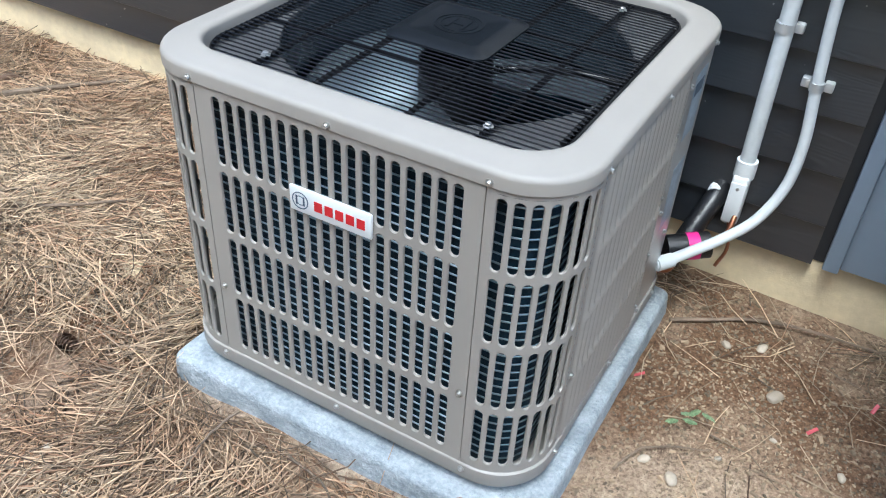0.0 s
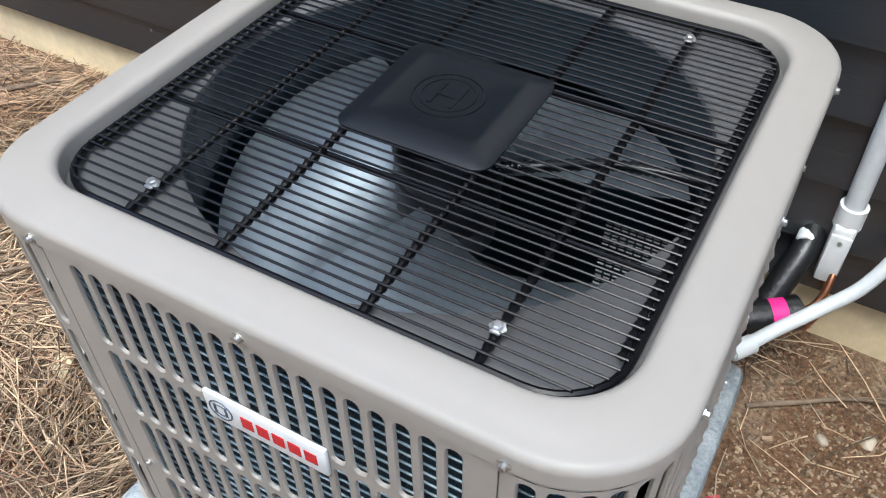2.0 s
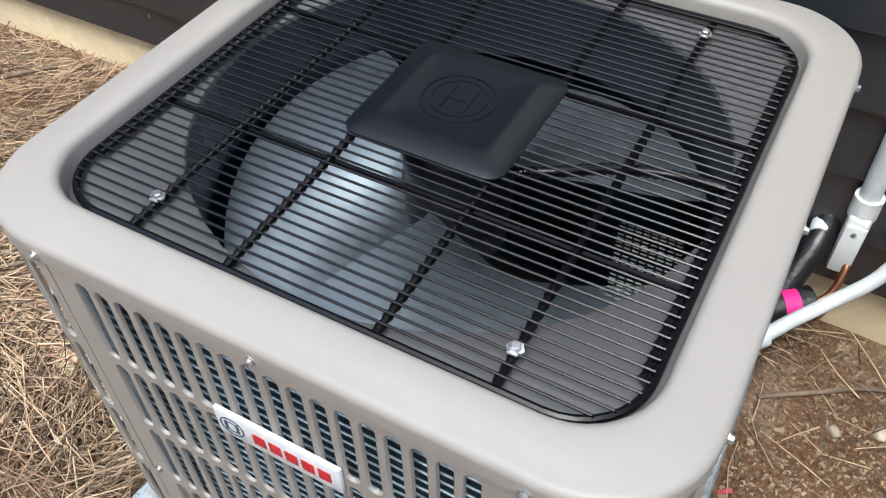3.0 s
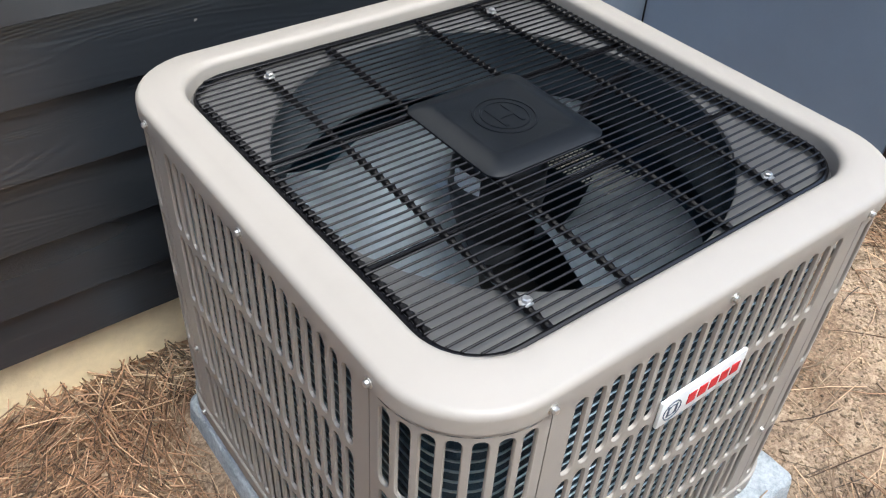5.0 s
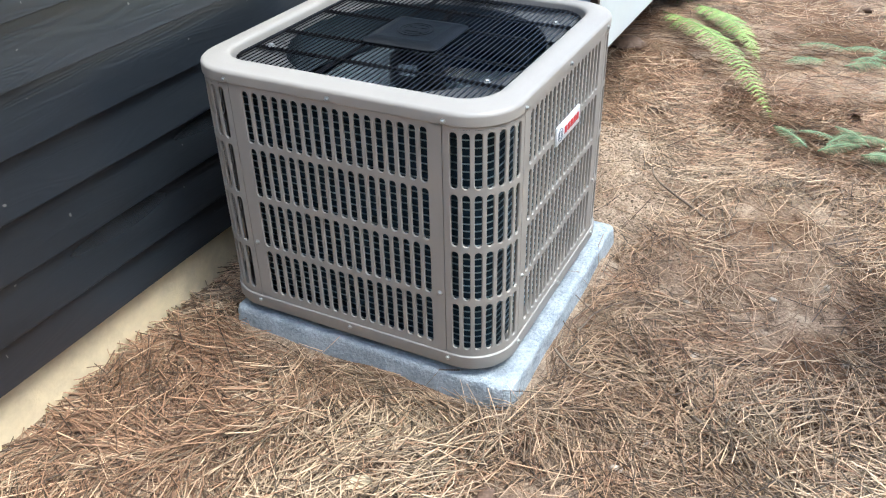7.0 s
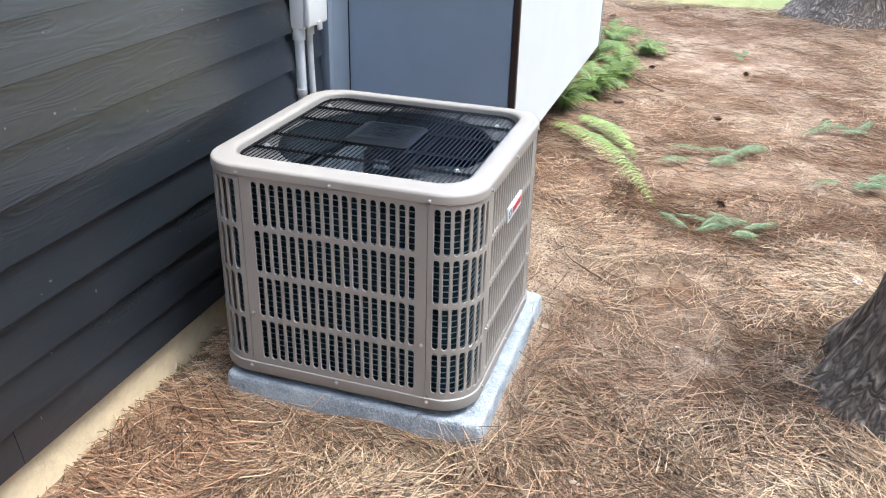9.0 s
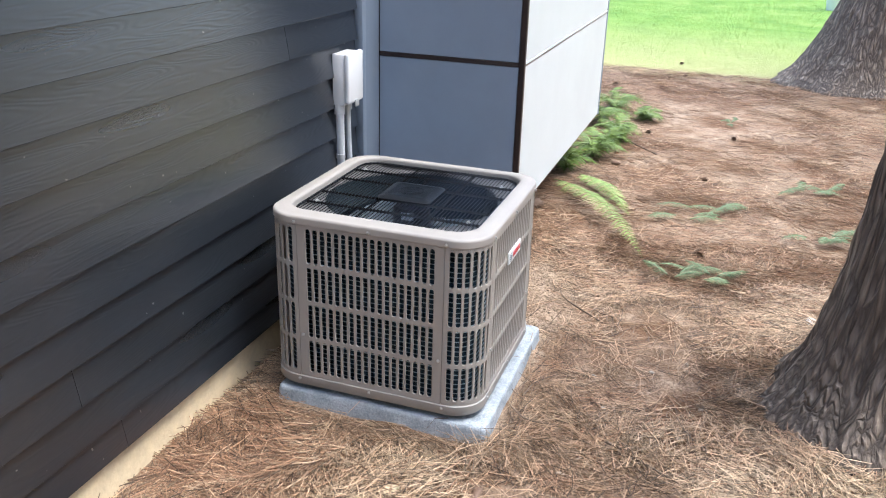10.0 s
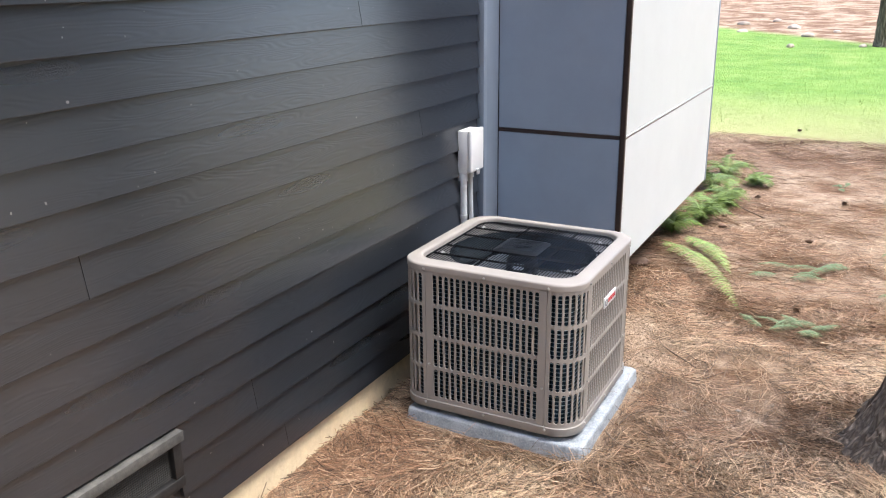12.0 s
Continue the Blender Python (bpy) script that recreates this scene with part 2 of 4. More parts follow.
def ground_material():
    """Bare soil and leaf litter near the house, a lawn further along."""
    m = bpy.data.materials.new("soil_litter_lawn")
    m.use_nodes = True
    nt = m.node_tree
    bs = nt.nodes["Principled BSDF"]
    L = nt.links.new

    def noise_tex(scale, detail=6.0, rough=0.6):
        n = nt.nodes.new("ShaderNodeTexNoise")
        n.inputs["Scale"].default_value, n.inputs["Detail"].default_value, n.inputs["Roughness"].default_value = scale, detail, rough
        L(tc.outputs["Object"], n.inputs["Vector"])
        return n.outputs["Fac"]

    def ramp(fac, stops):
        r = nt.nodes.new("ShaderNodeValToRGB")
        L(fac, r.inputs[0])
        while len(r.color_ramp.elements) < len(stops):
            r.color_ramp.elements.new(0.5)
        for e, (p, c) in zip(r.color_ramp.elements, stops):
            e.position, e.color = p, (*c, 1)
        return r.outputs[0]

    def mixed(fac, a, b):
        x = nt.nodes.new("ShaderNodeMix")
        x.data_type = "RGBA"
        L(fac, x.inputs["Factor"])
        L(a, x.inputs["A"])
        L(b, x.inputs["B"])
        return x.outputs["Result"]

    def math_node(op, a, b=None, c=None):
        x = nt.nodes.new("ShaderNodeMath")
        x.operation = op
        for i, v in enumerate((a, b, c)):
            if v is None:
                continue
            if isinstance(v, (int, float)):
                x.inputs[i].default_value = v
            else:
                L(v, x.inputs[i])
        return x.outputs[0]

    tc = nt.nodes.new("ShaderNodeTexCoord")
    sep = nt.nodes.new("ShaderNodeSeparateXYZ")
    L(tc.outputs["Object"], sep.inputs[0])
    coarse, mid, fine = noise_tex(1.3), noise_tex(9.0), noise_tex(110.0, 4.0, 0.75)
    soil = ramp(math_node("MULTIPLY_ADD", fine, 0.6, math_node("MULTIPLY", mid, 0.4)),
                [(0.38, (0.14, 0.10, 0.070)), (0.5, (0.38, 0.28, 0.195)), (0.62, (0.56, 0.44, 0.31))])
    litter = ramp(math_node("MULTIPLY_ADD", fine, 0.7, math_node("MULTIPLY", coarse, 0.3)),
                  [(0.35, (0.075, 0.042, 0.025)), (0.5, (0.19, 0.11, 0.062)), (0.66, (0.36, 0.23, 0.14))])
    base = mixed(ramp(coarse, [(0.45, (0, 0, 0)), (0.58, (1, 1, 1))]), litter, soil)
    grass = ramp(math_node("MULTIPLY_ADD", fine, 0.4, math_node("MULTIPLY", coarse, 0.6)),
                 [(0.35, (0.10, 0.20, 0.04)), (0.5, (0.17, 0.30, 0.06)), (0.65, (0.28, 0.36, 0.11))])
    # the lawn lies between 6.8 and 15 m along the house
    edge = math_node("MULTIPLY_ADD", mid, 0.9, sep.outputs["X"])
    near = nt.nodes.new("ShaderNodeMapRange")
    near.inputs["From Min"].default_value, near.inputs["From Max"].default_value = 6.9, 7.6
    L(edge, near.inputs["Value"])
    far = nt.nodes.new("ShaderNodeMapRange")
    far.inputs["From Min"].default_value, far.inputs["From Max"].default_value = 20.4, 21.4
    far.inputs["To Min"].default_value, far.inputs["To Max"].default_value = 1.0, 0.0
    L(math_node("MULTIPLY_ADD", sep.outputs["Y"], -1.0, edge), far.inputs["Value"])
    dry = nt.nodes.new("ShaderNodeMapRange")
    dry.inputs["From Min"].default_value, dry.inputs["From Max"].default_value = 8.2, 12.5
    L(math_node("MULTIPLY_ADD", coarse, 2.0, edge), dry.inputs["Value"])
    worn = ramp(fine, [(0.35, (0.24, 0.27, 0.09)), (0.65, (0.44, 0.42, 0.20))])
    L(mixed(math_node("MULTIPLY", near.outputs[0], far.outputs[0]), base, mixed(dry.outputs[0], worn, grass)), bs.inputs["Base Color"])
    bs.inputs["Roughness"].default_value = 0.9
    bs.inputs["Specular IOR Level"].default_value = 0.2
    b = nt.nodes.new("ShaderNodeBump")
    b.inputs["Strength"].default_value, b.inputs["Distance"].default_value = 0.9, 0.012
    L(math_node("MULTIPLY_ADD", mid, 0.5, fine), b.inputs["Height"])
    L(b.outputs[0], bs.inputs["Normal"])
    return m


M_GROUND = ground_material()


# ---- mesh helpers ----
def finish(bm, name, material, smooth=40):
    me = bpy.data.meshes.new(name)
    bm.normal_update()
    bm.to_mesh(me)
    bm.free()
    me.materials.append(material)
    if smooth:
        me.polygons.foreach_set("use_smooth", [True] * len(me.polygons))
        me.set_sharp_from_angle(angle=radians(smooth))
    return me


def part(name, bm, material, parent, label="", smooth=40):
    ob = new(name, finish(bm, name, material, smooth) if isinstance(bm, bmesh.types.BMesh) else bm)
    ob.parent = parent
    return tagged(ob, label)


def thing(name, label, category, group="", kind="", at=None):
    ob = tagged(new(name), label, category, group, kind)
    ob.empty_display_size = 0.05
    if at is not None:
        ob.matrix_world = at
    return ob


def solid(name, bm, material, label, category, group="", kind="", smooth=40):
    return tagged(new(name, finish(bm, name, material, smooth)), label, category, group, kind)


def box(x0, x1, y0, y1, z0, z1, bevel=0.0, seg=2, bm=None):
    b = bmesh.new()
    bmesh.ops.create_cube(b, size=1)
    for v in b.verts:
        v.co = (x0 + (v.co.x + 0.5) * (x1 - x0), y0 + (v.co.y + 0.5) * (y1 - y0), z0 + (v.co.z + 0.5) * (z1 - z0))
    if bevel:
        bmesh.ops.bevel(b, geom=list(b.edges), offset=bevel, segments=seg, affect="EDGES", profile=0.5)
    if bm is None:
        return b
    tmp = bpy.data.meshes.new("tmp")
    b.to_mesh(tmp)
    b.free()
    bm.from_mesh(tmp)
    bpy.data.meshes.remove(tmp)
    return bm


def tube(points, radius, sides=10, bm=None, closed=False, caps=True):
    """A round bar along a line of points; radius may be a list."""
    bm = bm or bmesh.new()
    pts = [Vector(p) for p in points]
    n = len(pts)
    rings = []
    side = None
    for i, p in enumerate(pts):
        a, b = (pts[i - 1], pts[(i + 1) % n]) if closed else (pts[max(0, i - 1)], pts[min(n - 1, i + 1)])
        d = (b - a).normalized()
        if side is None:
            side = d.orthogonal().normalized()
        side = (side - d * side.dot(d)).normalized()
        up = d.cross(side)
        r = radius[i] if isinstance(radius, (list, tuple)) else radius
        rings.append([bm.verts.new(p + (side * math.cos(k * math.tau / sides) + up * math.sin(k * math.tau / sides)) * r) for k in range(sides)])
    for i in range(n if closed else n - 1):
        A, B = rings[i], rings[(i + 1) % n]
        for k in range(sides):
            bm.faces.new((A[k], A[(k + 1) % sides], B[(k + 1) % sides], B[k]))
    if caps and not closed:
        bm.faces.new(rings[0][::-1])
        bm.faces.new(rings[-1])
    return bm


def lathe(profile, sides=32, axis_at=(0, 0), bm=None):
    """Turns (radius, z) pairs round an upright axis."""
    bm = bm or bmesh.new()
    rings = [[bm.verts.new((axis_at[0] + r * math.cos(k * math.tau / sides), axis_at[1] + r * math.sin(k * math.tau / sides), z)) for k in range(sides)] for r, z in profile]
    for A, B in zip(rings, rings[1:]):
        for k in range(sides):
            bm.faces.new((A[k], A[(k + 1) % sides], B[(k + 1) % sides], B[k]))
    return bm


def spline(points, n=8):
    """Smooth line through points."""
    p = [Vector(q) for q in points]
    p = [p[0] * 2 - p[1]] + p + [p[-1] * 2 - p[-2]]
    out = []
    for a, b, c, d in zip(p, p[1:], p[2:], p[3:]):
        for i in range(n):
            t = i / n
            out.append(0.5 * (2 * b + (c - a) * t + (2 * a - 5 * b + 4 * c - d) * t * t + (3 * b - a - 3 * c + d) * t ** 3))
    out.append(p[-2])
    return out


def loft(rings, bm=None, close=True):
    bm = bm or bmesh.new()
    vs = [[bm.verts.new(p) for p in r] for r in rings]
    n = len(vs[0])
    for A, B in zip(vs, vs[1:]):
        for k in range(n if close else n - 1):
            bm.faces.new((A[k], A[(k + 1) % n], B[(k + 1) % n], B[k]))
    return bm


# ---- the condenser: a square cabinet with round corners ----
HALF, RAD = 0.370, 0.105
FLAT = HALF - RAD
ARC = RAD * math.pi / 2
SIDE = 2 * FLAT + ARC


def round_path(s, inset=0.0):
    """The point at s along the cabinet's outline, from the middle of the front towards +x, and inset inwards."""
    k = math.floor((s + FLAT) / SIDE)
    u = s - k * SIDE
    r = RAD - inset
    if u <= FLAT:
        p, nrm = Vector((u, -HALF + inset)), Vector((0, -1))
    else:
        a = (u - FLAT) / RAD
        nrm = Vector((math.sin(a), -math.cos(a)))
        p = Vector((FLAT, -FLAT)) + nrm * r
    c, d = ((1, 0), (0, 1), (-1, 0), (0, -1))[k % 4]
    return Vector((p.x * c - p.y * d, p.x * d + p.y * c))


def on_cabinet(s, z, inset=0.0):
    p = round_path(s, inset)
    return Vector((p.x, p.y, z))


def rounded_ring(half, rad, z, corner=10, flat=8):
    pts = []
    f = half - rad
    for k in range(4):
        c, d = ((1, 0), (0, 1), (-1, 0), (0, -1))[k]
        loc = [(-f + 2 * f * i / flat, -half) for i in range(flat)]
        loc += [(f + rad * math.sin(a), -f - rad * math.cos(a)) for a in (i * math.pi / 2 / corner for i in range(corner))]
        pts += [(x * c - y * d, x * d + y * c, z) for x, y in loc]
    return pts


Z_PANEL0, Z_PANEL1 = 0.098, 0.664
SLOT_Z0, ROW, SLOT_LEN, COL, SLOT_HALF = 0.1310, 0.1324, 0.1195, 0.0247, 0.0076


def slotted_panel(s0, s1, cols):
    """A sheet from s0 to s1 with four rows of upright slots, pressed in at their rims."""
    bm = bmesh.new()
    mid = (s0 + s1) / 2
    e0, e1 = mid - cols * COL / 2, mid + cols * COL / 2
    z0 = SLOT_Z0 - (ROW - SLOT_LEN) / 2
    top = z0 + 4 * ROW

    def quad(*p):
        bm.faces.new([bm.verts.new(on_cabinet(*q)) for q in p])

    edges = [s0] + [e0 + COL * i for i in range(cols + 1)] + [s1]
    for a, b in zip(edges, edges[1:]):
        quad((a, Z_PANEL0), (b, Z_PANEL0), (b, z0), (a, z0))
        quad((a, top), (b, top), (b, Z_PANEL1), (a, Z_PANEL1))
    for r in range(4):
        za, zb = z0 + r * ROW, z0 + (r + 1) * ROW
        quad((s0, za), (e0, za), (e0, zb), (s0, zb))
        quad((e1, za), (s1, za), (s1, zb), (e1, zb))
        for c in range(cols):
            x0 = e0 + c * COL
            cx, a = x0 + COL / 2, COL / 2
            zt, zl = zb - (ROW - SLOT_LEN) / 2 - SLOT_HALF, za + (ROW - SLOT_LEN) / 2 + SLOT_HALF
            rim = [(cx + a, zt), (cx + a, zb), (cx + a / 3, zb), (cx - a / 3, zb), (cx - a, zb), (cx - a, zt),
                   (cx - a, zl), (cx - a, za), (cx - a / 3, za), (cx + a / 3, za), (cx + a, za), (cx + a, zl)]
            rings = [[bm.verts.new(on_cabinet(s, z)) for s, z in rim]]
            for w, d in ((SLOT_HALF + 0.0012, 0.0), (SLOT_HALF, 0.0012), (SLOT_HALF - 0.0002, 0.0042)):
                ring = []
                for i in range(12):
                    t = (i if i < 6 else i - 1) * math.pi / 5
                    zc = zt if i < 6 else zl
                    ring.append(bm.verts.new(on_cabinet(cx + w * math.cos(t), zc + w * math.sin(t), d)))
                rings.append(ring)
            for A, B in zip(rings, rings[1:]):
                for i in range(12):
                    bm.faces.new((A[i], A[(i + 1) % 12], B[(i + 1) % 12], B[i]))
    # folded edges at the seams
    for s in (s0, s1):
        p = [bm.verts.new(on_cabinet(s, z, d)) for z, d in ((Z_PANEL0, 0), (Z_PANEL1, 0), (Z_PANEL1, 0.012), (Z_PANEL0, 0.012))]
        bm.faces.new(p)
    bmesh.ops.remove_doubles(bm, verts=bm.verts, dist=0.00005)
    bmesh.ops.recalc_face_normals(bm, faces=bm.faces)
    return bm


def ribbed_panel(s0, s1, cols):
    """A closed sheet with pressed upright ribs, and a low bump on each where the slot rows meet."""
    bm = bmesh.new()
    step = (s1 - s0 - 0.03) / cols
    us = [s0, s0 + 0.012] + [s0 + 0.015 + step * (c + f) for c in range(cols) for f in (0.05, 0.2, 0.35, 0.5, 0.65, 0.8, 0.95)] + [s1 - 0.012, s1]
    zs = [Z_PANEL0, 0.10, 0.112, 0.118] + [0.125 + i * 0.0066 for i in range(80)] + [0.655, Z_PANEL1]

    def lift(s, z):
        u = (s - s0 - 0.015) / step
        if not 0 < u < cols or not 0.114 < z < 0.652:
            return 0
        f = u - math.floor(u)
        rib = max(0, 1 - abs(f - 0.5) / 0.42) ** 0.7
        row = ((z - SLOT_Z0 + 0.007) / ROW) % 1
        knob = math.exp(-((min(row, 1 - row) * ROW / 0.008) ** 2))
        return 0.0048 * rib * (0.85 + (0.75 * knob if 0.15 < z < 0.62 else 0))

    grid = [[bm.verts.new(on_cabinet(s, z, -lift(s, z))) for z in zs] for s in us]
    for A, B in zip(grid, grid[1:]):
        for i in range(len(zs) - 1):
            bm.faces.new((A[i], B[i], B[i + 1], A[i + 1]))
    return bm


def plain_panel(s0, s1, inset=0.0, n=14):
    bm = bmesh.new()
    us = [s0 + (s1 - s0) * i / n for i in range(n + 1)]
    rows = [(Z_PANEL0, inset + 0.012), (Z_PANEL0, inset), (Z_PANEL1, inset), (Z_PANEL1, inset + 0.012)]
    loft([[on_cabinet(s, z, d) for s in us] for z, d in rows], bm, close=False)
    for s in (s0, s1):
        bm.faces.new([bm.verts.new(on_cabinet(s, z, d)) for z, d in rows])
    bmesh.ops.recalc_face_normals(bm, faces=bm.faces)
    return bm


def screw_mesh():
    bm = lathe([(0.0001, -0.001), (0.0062, -0.001), (0.0062, 0.0008), (0.0040, 0.0012), (0.0040, 0.0042), (0.0030, 0.0052), (0.0001, 0.0052)], 8)
    return finish(bm, "screw", M_SCREW, 30)


def build_condenser():
    unit = thing("air_conditioner", "taupe metal outdoor air conditioner with slotted sides and black wire top", "air conditioner")
    seam = 0.0008
    # side panels
    edge = 0.250
    part("front_panel", slotted_panel(-edge + seam, edge - seam, 18), M_PAINT, unit)
    part("rear_panel", slotted_panel(2 * SIDE - edge + seam, 2 * SIDE + edge - seam, 18), M_PAINT, unit)
    part("side_panel", slotted_panel(3 * SIDE - edge + seam, 3 * SIDE + edge - seam, 18), M_PAINT, unit)
    part("ribbed_panel", ribbed_panel(SIDE - edge + seam, SIDE + 0.140, 15), M_PAINT, unit, "ribbed taupe sheet without slots")
    part("service_panel", plain_panel(SIDE + 0.148, 2 * SIDE - edge - seam, 0.001, 20), M_GALV, unit, "smooth grey service panel with stickers")
    for k in (0, 2, 3):
        part("corner_panel", slotted_panel(k * SIDE + edge + seam, (k + 1) * SIDE - edge - seam, 7), M_PAINT, unit)
    # stickers on the service panel
    for s0, s1, z0, z1, m in ((0.185, 0.255, 0.50, 0.63, M_STICK), (0.195, 0.245, 0.585, 0.61, M_INK), (0.185, 0.255, 0.30, 0.44, M_STICK)):
        off = 0.0004 if m is M_STICK else 0.0
        us = [SIDE + s0 + (s1 - s0) * i / 8 for i in range(9)]
        b = loft([[on_cabinet(s, z, d) for s in us] for z, d in ((z0, 0.001), (z0, off), (z1, off), (z1, 0.001))], close=False)
        part("sticker", b, m, unit, "printed sticker")
    # base pan with a folded rim
    b = loft([rounded_ring(HALF - 0.02, RAD - 0.02, 0.079), rounded_ring(HALF + 0.0015, RAD, 0.079), rounded_ring(HALF + 0.003, RAD, 0.082),
              rounded_ring(HALF + 0.003, RAD, 0.111), rounded_ring(HALF + 0.001, RAD, 0.113), rounded_ring(HALF - 0.012, RAD, 0.113), rounded_ring(HALF - 0.02, RAD, 0.080), rounded_ring(0.05, 0.02, 0.080)])
    b.faces.new([v for v in b.verts if abs(v.co.z - 0.080) < 1e-5 and abs(v.co.x) < 0.051 and abs(v.co.y) < 0.051])
    part("base_pan", b, M_PAINT, unit)
    # dark sheet added over the base pan in place of the shade inside
    b = loft([rounded_ring(HALF - 0.045, RAD - 0.045, 0.0845), rounded_ring(0.06, 0.03, 0.0835)])
    b.faces.new([v for v in b.verts if abs(v.co.x) < 0.061 and abs(v.co.y) < 0.061])
    part("drain_tray", b, M_DARK, unit, "added dark sheet standing in for shade inside the cabinet")
    for x in (-0.27, 0.27):
        for y in (-0.27, 0.27):
            b = lathe([(0.0001, 0.0555), (0.022, 0.0555), (0.02, 0.083), (0.0001, 0.083)], 16, (x, y))
            part("foot", b, M_COVER, unit)
    # top cap with rolled edges and the drop into the grille opening
    prof = [(0.368, 0.103, 0.662), (0.3715, 0.1065, 0.6605), (0.3732, 0.1082, 0.6622), (0.3732, 0.1082, 0.6790)]
    for i in range(1, 7):
        a = i / 6 * math.pi / 2
        prof.append((0.3732 - 0.010 * (1 - math.cos(a)), 0.1082 - 0.009 * (1 - math.cos(a)), 0.6790 + 0.0095 * math.sin(a)))
    prof += [(0.350, 0.097, 0.6925)]
    prof += [(0.335, 0.090, 0.6955)]
    for i in range(0, 7):
        a = i / 6 * math.pi / 2
        prof.append((0.326 - 0.010 * math.sin(a), 0.084 - 0.009 * math.sin(a), 0.6955 - 0.010 * (1 - math.cos(a))))
    prof += [(0.3145, 0.074, 0.668)]
    rings = [rounded_ring(h, r, z) for h, r, z in prof]
    part("top_cap", loft(rings), M_PAINT, unit)
    last = rings[-1]
    ring_r = 0.297

    def circ(r, z):
        return [(r * math.cos(math.atan2(p[1], p[0])), r * math.sin(math.atan2(p[1], p[0])), z) for p in last]

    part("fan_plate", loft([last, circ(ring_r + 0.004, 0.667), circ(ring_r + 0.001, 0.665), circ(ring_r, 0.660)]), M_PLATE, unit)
    part("fan_shroud", loft([circ(ring_r, 0.660), circ(ring_r - 0.004, 0.60), circ(ring_r + 0.002, 0.55)]), M_SHROUD, unit)
    # coil: dark blue fins with copper loops in front
    part("coil", loft([rounded_ring(HALF - 0.043, RAD - 0.043, 0.082), rounded_ring(HALF - 0.043, RAD - 0.043, 0.655)]), M_FIN, unit, "dark blue finned heat exchanger")
    me = finish(tube(rounded_ring(HALF - 0.0385, RAD - 0.0385, 0.0, 8, 2), 0.0016, 6, closed=True), "coil_tube", M_TUBE, 60)
    for i in range(32):
        o = new("coil_tube", me)
        o.parent, o.location.z = unit, 0.103 + i * 0.0171
    # fan under the grille
    b = lathe([(0.0001, 0.640), (0.056, 0.640), (0.063, 0.633), (0.065, 0.61), (0.065, 0.535), (0.060, 0.525), (0.0001, 0.525)], 40)
    motor = part("motor", b, M_MOTOR, unit, "black fan motor")
    part("motor_band", lathe([(0.0655, 0.590), (0.0668, 0.588), (0.0668, 0.578), (0.0655, 0.576)], 40), M_MOTOR, motor)
    b = loft([[(r * math.cos(a), r * math.sin(a), z) for a in (radians(168 + 4 * i) for i in range(11))] for r, z in ((0.0650, 0.606), (0.0662, 0.606), (0.0662, 0.632), (0.0640, 0.632))], close=False)
    part("rating_label", b, M_WHITE, motor, "white label on the motor")
    part("hub", lathe([(0.0001, 0.524), (0.055, 0.524), (0.06, 0.518), (0.06, 0.49), (0.0001, 0.49)], 28), M_DARK, unit)
    for k in range(3):
        b = bmesh.new()
        grid = []
        for i in range(11):
            r = 0.055 + 0.232 * i / 10
            spread = 32 + 24 * math.sin(math.pi * 0.5 * i / 10)
            row = []
            for j in range(17):
                f = j / 16 * 2 - 1
                a = radians(62 + 120 * k + f * spread + 14 * i / 10)
                row.append(b.verts.new((r * math.cos(a), r * math.sin(a), 0.535 - 0.052 * f - 0.012 * f * f + 0.01 * math.sin(i / 10 * 3))))
            grid.append(row)
        for A, B in zip(grid, grid[1:]):
            for j in range(16):
                b.faces.new((A[j], B[j], B[j + 1], A[j + 1]))
        geom = bmesh.ops.solidify(b, geom=list(b.faces), thickness=0.0025)
        part("fan_blade", b, M_FAN, unit)
    # braided cable from the motor to the cabinet, and a perforated guard inside
    pts = spline([(0.075, -0.03, 0.640), (0.12, -0.02, 0.652), (0.18, 0.02, 0.650), (0.24, 0.04, 0.648), (0.30, 0.05, 0.645)], 14)
    rad = [0.0058 + 0.0014 * (i % 2) for i in range(len(pts))]
    part("motor_cable", tube(pts, rad, 10), M_BLACK, unit, "ribbed black cable conduit")
    b = bmesh.new()
    for i in range(20):
        for j in range(8):
            y = -0.03 + i * 0.0066
            x = 0.205 + j * 0.0105 - i * 0.0015
            box(x, x + 0.0075, y, y + 0.0018, 0.50, 0.5015, bm=b)
    part("inner_guard", b, M_GALV, unit)
    # grille: rim, four long bars, two cross bars, wires along x
    gh, gr, gz = 0.306, 0.068, 0.6795
    grille = part("grille_rim", tube(rounded_ring(gh, gr, gz - 0.004, 8, 2), 0.0042, 8, closed=True), M_BLACK, unit, "black coated wire rim")
    for x in (-0.195, -0.081, 0.081, 0.195):
        ys = [-gh] + [-0.2945 + i * 0.589 / 94 for i in range(95)] + [gh]
        part("long_bar", tube([(x, y, gz - 0.0045) for y in ys], [0.0036] + [0.0036 if i % 2 else 0.0055 for i in range(95)] + [0.0036], 8), M_BLACK, unit, "black bar with a coated bead at each wire")
    for y in (-0.129, 0.092):
        part("cross_bar", tube([(-gh, y, gz - 0.010), (gh, y, gz - 0.010)], 0.0038, 8), M_BLACK, unit)
    for x in (-0.2975, 0.2975):
        ys = [-0.240 + i * 0.480 / 76 for i in range(77)]
        part("edge_bar", tube([(x, y, gz - 0.0030) for y in ys], [0.0030 if i % 2 else 0.0052 for i in range(77)], 8), M_BLACK, unit, "black bar with a coated bead at each wire")
    n = 48
